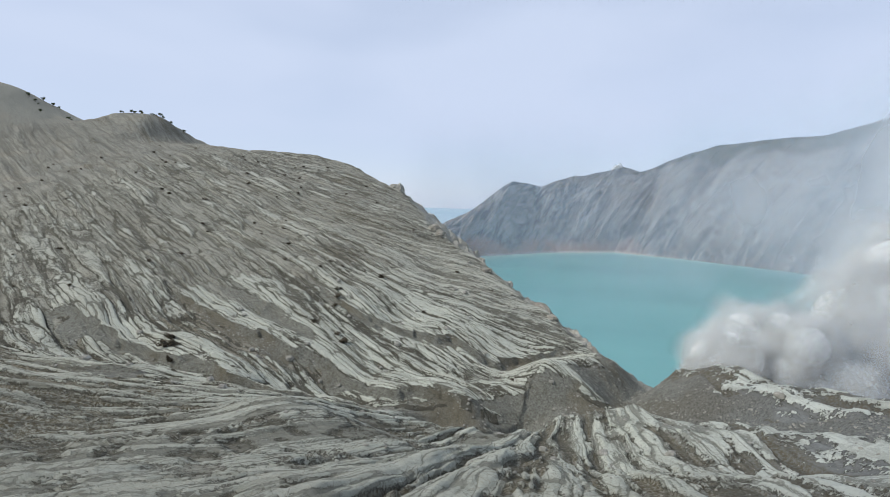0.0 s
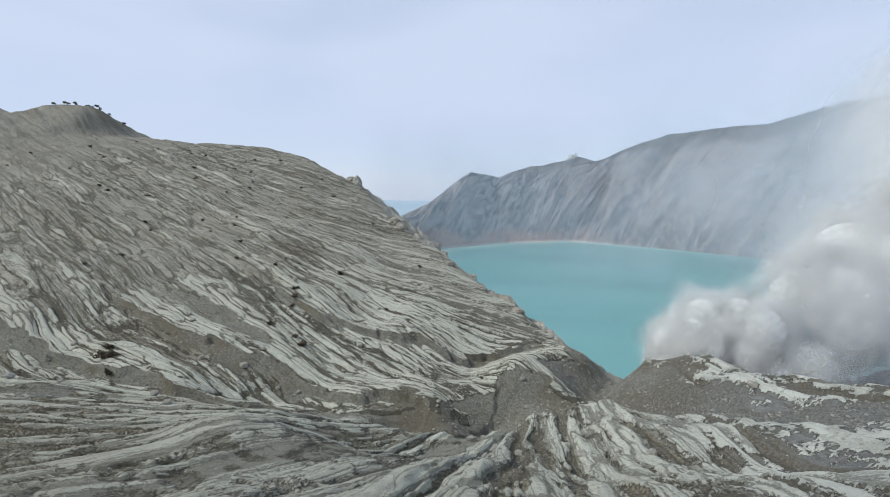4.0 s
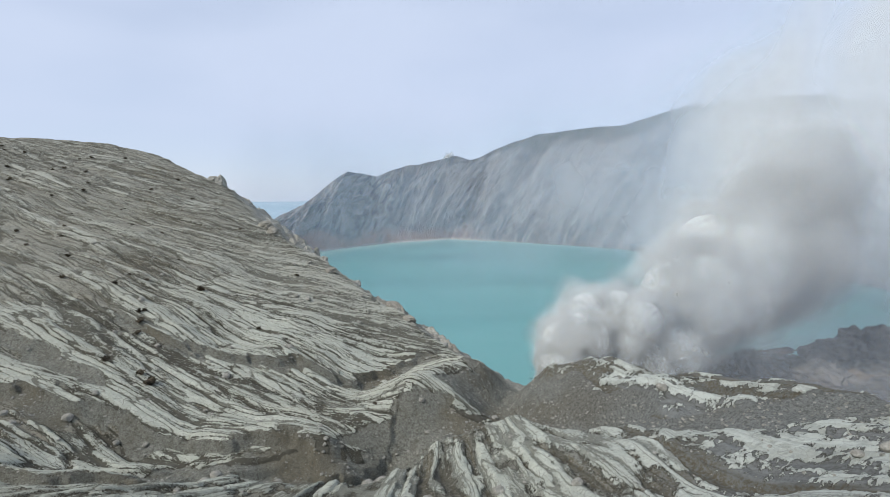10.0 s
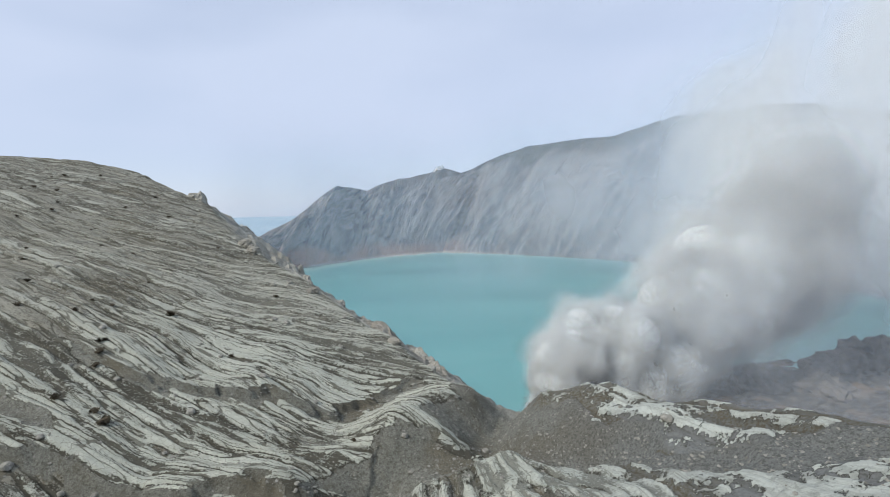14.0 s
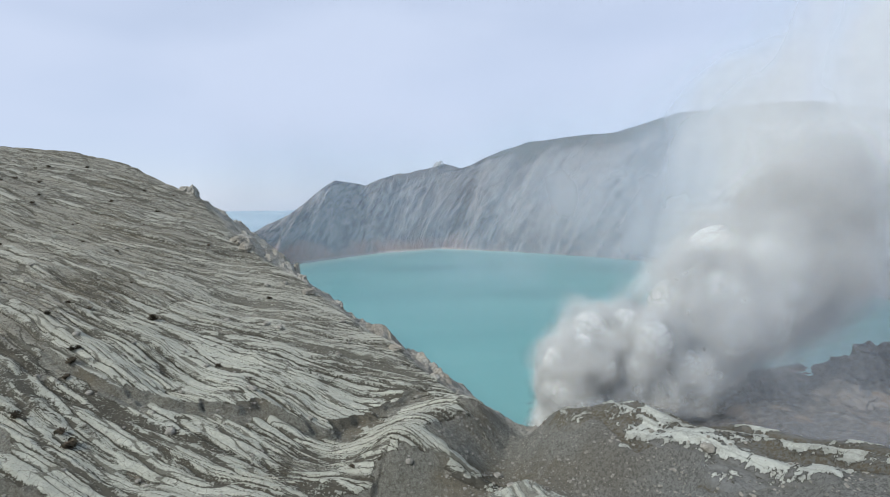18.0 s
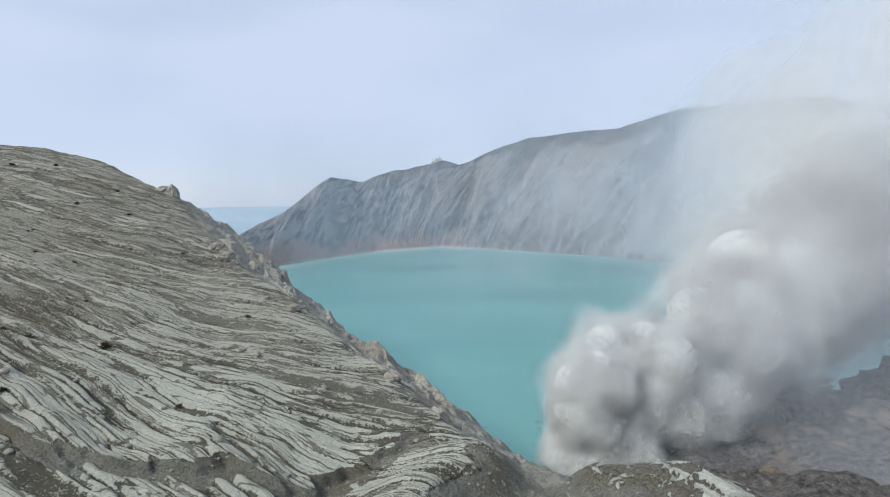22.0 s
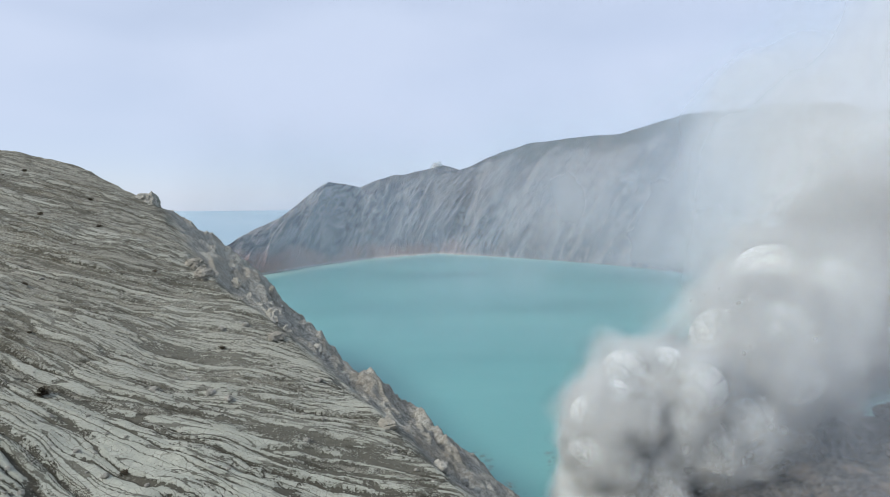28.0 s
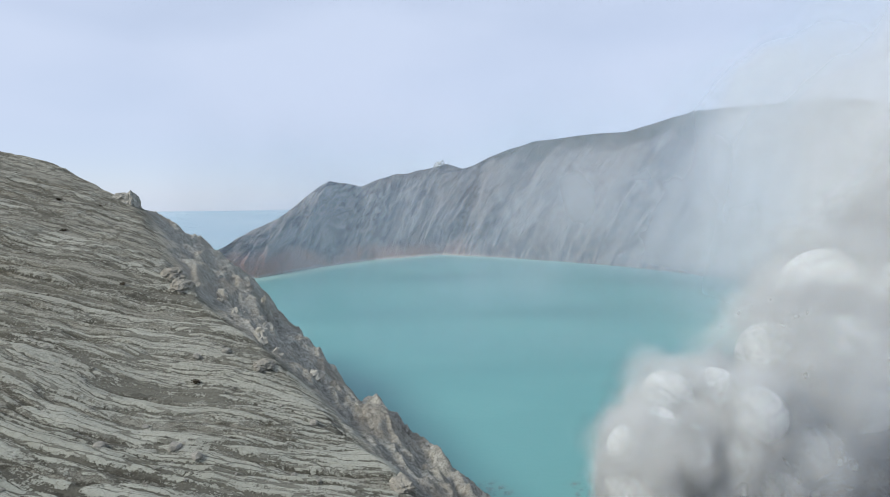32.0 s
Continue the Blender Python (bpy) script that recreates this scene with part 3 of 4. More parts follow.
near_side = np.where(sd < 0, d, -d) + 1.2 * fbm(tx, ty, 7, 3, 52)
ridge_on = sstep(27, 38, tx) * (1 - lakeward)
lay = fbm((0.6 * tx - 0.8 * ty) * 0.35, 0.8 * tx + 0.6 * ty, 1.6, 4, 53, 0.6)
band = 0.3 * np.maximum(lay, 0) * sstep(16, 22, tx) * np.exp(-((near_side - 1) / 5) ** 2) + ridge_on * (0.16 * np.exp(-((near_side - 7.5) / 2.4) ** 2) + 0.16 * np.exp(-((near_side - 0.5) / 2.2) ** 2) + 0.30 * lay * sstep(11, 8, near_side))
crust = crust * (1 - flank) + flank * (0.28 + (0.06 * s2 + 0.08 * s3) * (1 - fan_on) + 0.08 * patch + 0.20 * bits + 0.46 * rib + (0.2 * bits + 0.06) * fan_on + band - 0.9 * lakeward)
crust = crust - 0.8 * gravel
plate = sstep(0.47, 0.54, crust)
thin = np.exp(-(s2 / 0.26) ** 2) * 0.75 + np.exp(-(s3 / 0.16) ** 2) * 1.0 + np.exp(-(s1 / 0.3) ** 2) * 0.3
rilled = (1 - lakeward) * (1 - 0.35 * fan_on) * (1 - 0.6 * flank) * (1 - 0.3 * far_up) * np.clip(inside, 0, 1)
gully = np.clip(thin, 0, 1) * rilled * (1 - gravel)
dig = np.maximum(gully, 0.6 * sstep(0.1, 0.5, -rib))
# Shade painted as a dark tone along the deepest rills, stored as gully
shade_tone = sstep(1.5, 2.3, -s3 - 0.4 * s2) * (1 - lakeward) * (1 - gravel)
moss = 0.7 * sstep(0.35, 0.9, fbm(tx, ty, 24, 4, 51) + 0.3 * s3)
moss = np.maximum(moss, 0.55 * sstep(-30, -44, tx) * sstep(58, 44, ty + 3 * s3))
moss = np.maximum(moss, np.maximum(0.75 * ochre, 0.85 * sstep(0.0, 0.25, -rib)))
moss = np.maximum(moss, 0.9 * sstep(14, 20, tx) * np.exp(-((near_side - 1) / 4.5) ** 2))
moss = np.maximum(moss, 0.7 * ridge_on * np.exp(-((near_side - 4.2) / 1.3) ** 2)) * (1 - lakeward)
tz = tz + (0.05 * s1 + 0.10 * s2 + 0.24 * s3 + 0.34 * plate - 0.5 * dig) * (1 - lakeward) * np.clip(inside, 0, 1)
tz = tz + lakeward * sstep(10, -10, tx) * sstep(2, 12, tout) * 3.5 * (ridged(tx + 0.4 * ty, 0.3 * ty, 9, 3, 83) - 0.45)
tz = tz + lakeward * (3.0 * (ridged(tx, ty, 15, 4, 81) - 0.45) * sstep(0, 20, tout) + 1.3 * (ridged(tx, ty, 4.5, 4, 85) - 0.4))
sulphur = np.exp(-(((tx - 30) / 16) ** 2 + ((ty - 203) / 9) ** 2)) * (0.6 + 0.8 * fbm(tx, ty, 6, 3, 88))
M_GROUND = ground_material()
me = mesh_grid("ground", tx, ty, tz, M_GROUND)
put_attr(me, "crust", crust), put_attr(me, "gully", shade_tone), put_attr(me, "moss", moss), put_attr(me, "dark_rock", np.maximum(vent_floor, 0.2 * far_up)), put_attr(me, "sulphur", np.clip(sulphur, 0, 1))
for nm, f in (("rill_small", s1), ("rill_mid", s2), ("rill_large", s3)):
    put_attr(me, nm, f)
# The right-hand mask from x 5 to 35 carries the painted haze tint
put_attr(me, "rilled", rilled), put_attr(me, "fan", fan_on), put_attr(me, "fume_tint", 0.8 * sstep(5, 35, tx)), put_attr(me, "dust", np.clip(0.10 - 0.1 * fan_on * sstep(-50, -35, tx) + 0.7 * sstep(52, 76, tz) + 0.5 * sstep(-60, -12, tout) * sstep(128, 150, ty) * sstep(10, -10, tx), 0, 0.9))
put_attr(me, "cliff", np.clip(lakeward * sstep(25, 5, tx) * (0.85 + 0.3 * bits), 0, 1)), put_attr(me, "gravel", gravel), put_attr(me, "across", across), put_attr(me, "spread", np.clip(spread / 2, 0, 1)), put_attr(me, "tight", np.clip(-spread / 2, 0, 1)), put_attr(me, "downhill", downhill)
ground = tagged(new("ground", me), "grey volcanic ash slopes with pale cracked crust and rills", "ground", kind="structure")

# ---- lake ----
M_LAKE = lake_material()
lx, ly = np.meshgrid(np.linspace(-420, 640, 180), np.linspace(150, 1120, 180))
me = mesh_grid("lake", lx, ly, np.zeros_like(lx), M_LAKE)

# ---- far crater wall ----
SHORE = [(-330, 560, 0), (-262, 676, 0), (-224, 715, 0), (-192, 784, 0), (-151, 842, 0), (-109, 896, 0), (-6, 966, 0), (99, 915, 0), (175, 862, 0), (240, 810, 0), (330, 700, 0), (380, 560, 0), (390, 420, 0), (380, 330, 0)]
CREST = [(-345, 610, 8), (-268, 706, 34), (-226, 806, 66), (-204, 864, 96), (-176, 900, 121), (-140, 988, 112), (-85, 1064, 135), (0, 1117, 155), (33, 1127, 145), (78, 1126, 166), (160, 1117, 195), (316, 1050, 209), (405, 984, 231), (506, 840, 228), (548, 727, 205), (600, 560, 150), (610, 400, 105), (590, 260, 80)]


def polyline(pts, n):
    p = np.array(pts, float)
    s = np.concatenate([[0], np.cumsum(np.hypot(*np.diff(p[:, :2], axis=0).T))])
    t = np.linspace(0, s[-1], n)
    return np.stack([np.interp(t, s, p[:, k]) for k in range(3)], 1)


def crater_wall():
    n, m = 1500, 130
    a, b = polyline(SHORE, n), polyline(CREST, n)
    b[:, 2] += 2.5 * fbm(np.linspace(0, 60, n), np.zeros(n), 1.5, 3, 7)
    t = np.linspace(-0.06, 1, m)[:, None]
    X, Y = a[:, 0] + (b[:, 0] - a[:, 0]) * t, a[:, 1] + (b[:, 1] - a[:, 1]) * t
    Z = b[:, 2] * (np.maximum(t, 0) ** 0.85) + np.minimum(t, 0) * 90
    L = np.linspace(0, 1800, n)[None, :] + 0 * t
    U = t * 160 + 0 * L
    g = ridged(L + 0.25 * U, U * 0.25, 90, 3, 15) * 22 + ridged(L + 4 * fbm(L, U, 20, 2, 3), U * 0.22, 24, 4, 19) * 9 + ridged(L, U * 0.35, 9, 3, 23) * 3.5
    w = np.clip(np.sin(np.pi * np.clip(t, 0, 1)) * 1.25, 0, 1)
    dx, dy = b[:, 0] - a[:, 0], b[:, 1] - a[:, 1]
    ln = np.hypot(dx, dy)
    X, Y = X - dx / ln * g * w, Y - dy / ln * g * w
    # outer flank behind the crest
    back = np.array([[0.25, -30], [0.9, -110], [1.9, -230]])
    for f, drop in back:
        X = np.vstack([X, b[:, 0] + dx / ln * 200 * f]); Y = np.vstack([Y, b[:, 1] + dy / ln * 200 * f]); Z = np.vstack([Z, b[:, 2] + drop])
    t = np.vstack([np.repeat(t, n, 1), np.ones((3, n))])
    span = np.vstack([L] + [L[:1]] * 3)
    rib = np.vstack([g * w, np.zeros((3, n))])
    return X, Y, Z, t, span, rib


wx, wy, wz, wt, wspan, wrib = crater_wall()
M_WALL = wall_material()
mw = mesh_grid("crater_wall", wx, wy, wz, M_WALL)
wn_ = fbm(wx, wy, 60, 4, 33)
put_attr(mw, "shore", sstep(30, 10, wz + 10 * wn_) * np.maximum(sstep(120, -120, wx) * 0.8, sstep(-130, -190, wx)))
# rib holds the relief height that drives the painted shading
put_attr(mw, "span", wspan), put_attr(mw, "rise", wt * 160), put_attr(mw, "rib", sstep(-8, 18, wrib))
put_attr(mw, "sunlit_rib", 0.9 * sstep(-60, -150, wx + 40 * wn_))
put_attr(mw, "beach", sstep(4.5, 1.0, wz) * sstep(160, -60, wx))
put_attr(mw, "scrub", sstep(0.7, 1.0, wt + 0.3 * wn_) * sstep(-100, 60, wx))
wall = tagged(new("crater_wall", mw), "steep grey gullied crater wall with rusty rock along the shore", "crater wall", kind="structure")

ds, ss_, _ = along(lx, ly, SHORE)
put_attr(me, "shallow", sstep(45, 0, ds) * 0.8 * sstep(330, 0, lx))
lake = tagged(new("lake", me), "opaque turquoise acid crater lake, calm surface", "lake", kind="structure")

# ---- distance: lowland and sea beyond the gap, haze painted into their colour ----
k = Mat("haze_tinted_land")
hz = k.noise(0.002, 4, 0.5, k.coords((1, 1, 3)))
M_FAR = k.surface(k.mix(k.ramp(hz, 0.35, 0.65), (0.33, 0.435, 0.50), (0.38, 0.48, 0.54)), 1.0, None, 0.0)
fa, fr_ = np.meshgrid(np.linspace(0, 2 * np.pi, 240), np.array([1250.0, 1500, 2200, 3200, 4200, 4800]))
fz = -60 + np.interp(fr_, [1250, 1500, 2200, 4800], [-90, -70, -40, 30]) + 0
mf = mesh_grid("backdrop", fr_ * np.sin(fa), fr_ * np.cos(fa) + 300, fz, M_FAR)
tagged(new("backdrop", mf), "lowland reaching to the horizon, blue haze painted in its colour", "distance", kind="structure")


# ---- fume ----
PLUME = [(46, 214, 1, 12), (60, 219, 7, 17), (80, 229, 16, 20), (106, 242, 34, 29), (134, 257, 54, 37), (170, 276, 74, 42), (190, 300, 96, 46), (260, 340, 130, 62)]
COLUMN = [(39, 211, -3, 8), (41, 213, 7, 11), (50, 216, 12, 13), (42, 214, 20, 13), (47, 217, 28, 15), (61, 222, 29, 18), (78, 229, 31, 19)]
fume = tagged(new("fume_plume"), "thick white sulphur fume rising from vents beside the lake", "smoke")


def ball():
    bm = bmesh.new()
    bmesh.ops.create_icosphere(bm, subdivisions=3, radius=1.0)
    v = np.array([q.co[:] for q in bm.verts])
    f = np.array([[q.index for q in p.verts] for p in bm.faces])
    bm.free()
    return v, f


def lobes(path, count, seed, near=0.5, size=(0.46, 0.38)):
    """Centres and radii of the rounded heads of a fume column."""
    rs = np.random.RandomState(seed)
    p = np.array(path, float)
    t = (np.arange(count) + rs.rand(count)) / count
    c = np.stack([np.interp(t, np.linspace(0, 1, len(p)), p[:, k]) for k in range(4)], 1)
    d = rs.randn(count, 3)
    d += np.array((-0.3, -0.7, 0.2))
    d /= np.linalg.norm(d, axis=1)[:, None]
    r = c[:, 3] * (size[0] + size[1] * rs.rand(count))
    return c[:, :3] + d * (near * c[:, 3] * rs.rand(count) ** 0.4)[:, None], r, t, rs


def billow(heads, fade, mat):
    """The dense inside of the heads, melted into one rounded skin."""
    o, r, t, rs = heads
    thick = np.interp(t, np.linspace(0, 1, len(fade)), fade) > 0.9
    o, r = o[thick], r[thick]
    v, f = ball()
    V = np.concatenate([o[i] + v * (r[i] * 0.70) for i in range(len(r))])
    F = (f[None] + (np.arange(len(r)) * len(v))[:, None, None]).reshape(-1, 3)
    me = bpy.data.meshes.new("billow")
    me.from_pydata(V.tolist(), [], F.tolist())
    me.materials.append(mat)
    ob = new("billow", me)
    melt = ob.modifiers.new("melt", "REMESH")
    melt.mode, melt.voxel_size, melt.use_smooth_shade = "VOXEL", 1.1, True
    ease = ob.modifiers.new("ease", "SMOOTH")
    ease.factor, ease.iterations = 0.5, 14
    return ob


def wisps(heads, each, size, fade, mat):
    """Small soft-edged tufts that cover the heads, shaded as one rounded mass."""
    o, r, t, rs = heads
    some = np.interp(t, np.linspace(0, 1, len(fade)), fade) > 0.14
    o, r, t = o[some], r[some], t[some]
    count = each * len(r)
    o, r, t = np.repeat(o, each, 0), np.repeat(r, each), np.repeat(t, each)
    d = rs.randn(count, 3)
    d /= np.linalg.norm(d, axis=1)[:, None]
    lump = np.array([0.34 - noise.voronoi(Vector(d[i]) * 1.9 + Vector((i // each * 1.7, 0, 0)))[0][0] ** 2 for i in range(count)])
    q = o + d * (r * (0.82 + 0.18 * lump + 0.08 * rs.randn(count)))[:, None]
    n = d + 0.55 * rs.randn(count, 3)
    n /= np.linalg.norm(n, axis=1)[:, None]
    u = np.cross(n, rs.randn(count, 3))
    u /= np.linalg.norm(u, axis=1)[:, None]
    w = np.cross(n, u)
    e = r * size * (0.6 + 0.8 * rs.rand(count))
    sides = 8
    ang = np.linspace(0, 2 * np.pi, sides, endpoint=False)
    ring = [q + (np.cos(a) * u + np.sin(a) * w) * e[:, None] for a in ang]
    mid = [q + (np.cos(a) * u + np.sin(a) * w) * (0.5 * e)[:, None] + n * (0.12 * e)[:, None] for a in ang]
    V = np.stack([q + n * (0.18 * e)[:, None]] + mid + ring, 1)
    f = []
    for k in range(sides):
        n2 = (k + 1) % sides
        f += [[0, 1 + k, 1 + n2], [1 + k, 1 + sides + k, 1 + sides + n2], [1 + k, 1 + sides + n2, 1 + n2]]
    F = (np.array(f)[None] + (np.arange(count) * (1 + 2 * sides))[:, None, None]).reshape(-1, 3)
    me = bpy.data.meshes.new("wisp")
    me.from_pydata(V.reshape(-1, 3).tolist(), [], F.tolist())
    me.polygons.foreach_set("use_smooth", np.full(len(F), True))
    me.materials.append(mat)
    A = np.interp(t, np.linspace(0, 1, len(fade)), fade)[:, None] * np.array([1.0] + [0.5] * sides + [0.0] * sides)[None]
    put_attr(me, "dens", A)
    N = V - o[:, None, :]
    N = N / np.linalg.norm(N, axis=2)[:, :, None] + np.array((-0.6, -1.0, 1.6))
    N /= np.linalg.norm(N, axis=2)[:, :, None]
    me.normals_split_custom_set_from_vertices(N.reshape(-1, 3).tolist())
    return me


k = Mat("dense_fume")
puff = k.noise(0.16, 5, 0.6)
M_CORE = k.surface((0.60, 0.625, 0.62), 1.0, k.bump(puff, 2.0, 0.2), 0.0)
soft_fume = [n for n in k.n if n.type == "BSDF_PRINCIPLED"][0]
soft_fume.inputs["Subsurface Weight"].default_value = 1.0
soft_fume.inputs["Subsurface Radius"].default_value = (1, 1, 1)
soft_fume.inputs["Subsurface Scale"].default_value = 14.0
M_WISP = fume_material("wispy_fume", (0.735, 0.762, 0.757), 0.0, 0.25, 0.06, 1.0, 0.5)
for path, n_, sd, size, core, soft_ in ((PLUME, 150, 4, (0.34, 0.30), (1, 1, 1, 1, 0.8, 0, 0), (0.36, 0.36, 0.36, 0.32, 0.24, 0.15, 0.0, 0.0)), (COLUMN, 78, 5, (0.34, 0.30), (1, 1, 1, 1), (0.28, 0.28, 0.28, 0.28))):
    heads = lobes(path, n_, sd, 0.66, size)
    billow(heads, core, M_CORE).parent = fume
    new("wisp", wisps(heads, 60, 0.8, soft_, M_WISP)).parent = fume

steam = tagged(new("steam_cloud"), "small white steam cloud standing behind the far rim", "cloud")
heads = lobes([(-18, 1185, 146, 9), (-14, 1185, 154, 9), (-8, 1185, 160, 7)], 14, 6)
new("wisp", wisps(heads, 60, 0.7, (0.55, 0.5, 0.4, 0.3), M_WISP)).parent = steam

# thin fume drifting over the lake, in layers
M_VEIL = fume_material("thin_fume", (0.62, 0.715, 0.82), 0.1, 0.66, 0.006, 1.0, 0.3, (0.68, 0.70, 0.71))
drift = tagged(new("drifting_fume"), "thin bluish fume drifting across the lake and far wall", "haze", kind="stuff")


def veil(radius, a0, a1, top, seed, strength):
    a, h = np.meshgrid(np.radians(np.linspace(a0, a1, 120)), np.linspace(0, 1, 60))
    r = radius * (1 + 0.015 * fbm(a * 5, h * 2, 1.5, 2, seed))
    X, Y, Z = r * np.sin(a), 20 + r * np.cos(a), 1 + h * top
    me = mesh_grid("fume_layer", X, Y, Z, M_VEIL)
    deg = np.degrees(a) - 26 * np.maximum(Z - 120, 0) / radius + 5 * fbm(a * 5, h * 3, 0.8, 3, seed + 1)
    right = np.interp(deg, [-30, -12, 4, 14, 21, 28, 34, 44], [0.65, 0.7, 0.95, 1.2, 1.6, 2.6, 3.6, 4.2])
    lift = np.interp(deg, [0, 14, 24, 32, 40], [0.0, 0.08, 0.2, 0.55, 1.0])
    fade = sstep(0.42 + 0.75 * lift, 0.15 + 0.6 * lift, h) * sstep(0, 0.06, h) * sstep(a0, a0 + 6, np.degrees(a)) * sstep(a1, a1 - 6, np.degrees(a))
    put_attr(me, "dens", np.clip(strength * right * fade * (0.85 + 0.5 * fbm(a * 8, h * 2.5, 0.9, 4, seed + 3)), 0.004, 0.9))
    ob = new("fume_layer", me)
    ob.parent = drift


for i, (r, top, st) in enumerate(((340, 400, 0.20), (480, 480, 0.26), (650, 520, 0.40))):
    veil(r, -26 if r < 500 else -22, 62, top, 90 + 7 * i, st)


a, h = np.meshgrid(np.radians(np.linspace(12, 80, 90)), np.linspace(0, 1, 40))
mv = mesh_grid("fume_layer", 192 * np.sin(a), 20 + 192 * np.cos(a), -4 + 150 * h, M_VEIL)
put_attr(mv, "dens", 0.34 * sstep(14, 40, np.degrees(a)) * sstep(1, 0.1, h) * (1 + 0.5 * fbm(a * 6, h * 3, 1.0, 3, 140)))
ob = new("fume_layer", mv)
ob.parent = drift


# ---- things on the slopes ----
def ground_z(x, y):
    i = min(max(int(np.searchsorted(gx1, x)) - 1, 0), len(gx1) - 2)
    j = min(max(int(np.searchsorted(gy1, y)) - 1, 0), len(gy1) - 2)
    u, v = (x - gx1[i]) / (gx1[i + 1] - gx1[i]), (y - gy1[j]) / (gy1[j + 1] - gy1[j])
    return float((tz[j, i] * (1 - u) + tz[j, i + 1] * u) * (1 - v) + (tz[j + 1, i] * (1 - u) + tz[j + 1, i + 1] * u) * v)


def part(name, bm, material, parent=None, label=""):
    me = bpy.data.meshes.new(name)
    bm.to_mesh(me)
    bm.free()
    me.materials.append(material)
    ob = new(name, me)
    ob.parent = parent
    if label:
        ob["label"] = label
    return ob


def rock_bm(size, seed, detail=3, rough=0.35, ribs=0.0):
    """A craggy lump: a ball pushed in and out by noise, with facets and upright ribs."""
    bm = bmesh.new()
    bmesh.ops.create_icosphere(bm, subdivisions=detail, radius=1.0)
    for v in bm.verts:
        n = v.co.normalized()
        q = n * 1.4 + Vector((seed * 3.1, seed * 1.7, 0))
        d = 0.5 * noise.noise(q) + 0.35 * (0.5 - abs(noise.noise(q * 2.3))) + 0.2 * (0.5 - abs(noise.noise(q * 5.1))) + 0.1 * noise.noise(q * 11)
        cell = noise.voronoi(q * 1.6)[0]
        d += 0.5 * (cell[1] - cell[0] - 0.3)
        if ribs:
            d += ribs * (0.5 - abs(noise.noise(Vector((n.x * 5, n.y * 5, n.z * 0.8)) + Vector((seed, 0, 0)))))
        v.co = n * (1 + rough * 1.6 * d)
        v.co = Vector((v.co.x * size[0], v.co.y * size[1], v.co.z * size[2]))
    return bm


M_CRAG = rock_material("grey_crag", (0.29, 0.285, 0.248), (0.44, 0.432, 0.378), 0.8)
M_BROWN = rock_material("brown_crag", (0.24, 0.228, 0.19), (0.36, 0.345, 0.29), 0.8)
M_DARK = rock_material("black_lava_rock", (0.08, 0.08, 0.08), (0.19, 0.175, 0.16), 0.5)
M_STONE = rock_material("loose_stone", (0.24, 0.235, 0.20), (0.42, 0.41, 0.36), 2.0)

for nm, lab, mat, spots in (
    ("rock_outcrop", "craggy grey rock outcrop on the hill's skyline", M_CRAG, [(-121, 274, 2.2, 3.0, 4.2), (-126, 277, 3.0, 3.0, 2.2)]),
    ("rock_spire", "thin jagged grey rock spire on the cliff above the lake", M_CRAG, [(-67, 252, 1.2, 1.3, 4.5), (-64.5, 249, 1.0, 1.2, 3.0)]),
    ("rock_crag", "weathered brown crag at the edge of the slope", M_BROWN, [(-73, 208, 2.6, 3.0, 1.9), (-78, 214, 2.4, 3.2, 1.8), (-44, 180, 1.6, 2.0, 1.1), (-15, 154, 1.6, 2.0, 1.1)]),
    ("lava_outcrop", "dark jagged lava rock beside the fuming vents", M_DARK, [(134, 237, 8, 6, 11), (123, 233, 7, 5, 6), (146, 240, 9, 6, 6), (110, 228, 6, 5, 3), (160, 226, 10, 8, 7), (196, 268, 14, 9, 11), (182, 262, 9, 8, 6), (215, 276, 13, 9, 16), (172, 246, 8, 6, 5)]),
):
    for i, (x, y, a, b, c) in enumerate(spots):
        ob = part(nm, rock_bm((a, b, c), 3.7 * i + len(nm), 4, 0.42, 0.5 if c > 1.2 * a else 0.25), mat)
        ob.location, ob.rotation_euler = (x, y, ground_z(x, y) - 0.05 * c), (0, 0, i * 1.3)
        tagged(ob, lab, "rock", group=nm.replace("_", " ") + "s")

# boulders in the basin and below the scarps
rnd = random.Random(12)
for i in range(12):
    f = rnd.random()
    x, y = np.interp(f, [0, 0.35, 0.7, 1], [-84, -58, -24, 0]), np.interp(f, [0, 0.35, 0.7, 1], [226, 197, 164, 141])
    off = rnd.uniform(3, 17)
    x, y = float(x) + 0.69 * off, float(y) + 0.72 * off
    w = rnd.uniform(0.7, 1.4)
    ob = part("rock_crag", rock_bm((w, w * 1.25, w * rnd.uniform(0.9, 1.7)), 31.0 + 2.3 * i, 3, 0.5, 0.55), M_CRAG)
    ob.location, ob.rotation_euler = (x, y, ground_z(x, y) - 0.1 * w), (0.25, 0.2, rnd.uniform(0, 6.28))
    tagged(ob, "jagged grey rock jutting from the cliff above the lake", "rock", group="crags on the cliff")
boulders = []
for i in range(6):
    ob = part("boulder", rock_bm((0.9, 0.75, 0.6), 11.0 + i, 2, 0.35), M_STONE)
    boulders.append(tagged(ob, "loose pale grey boulder lying on volcanic gravel", "boulder", group="boulders on the slopes"))
rnd = random.Random(5)
count = 0
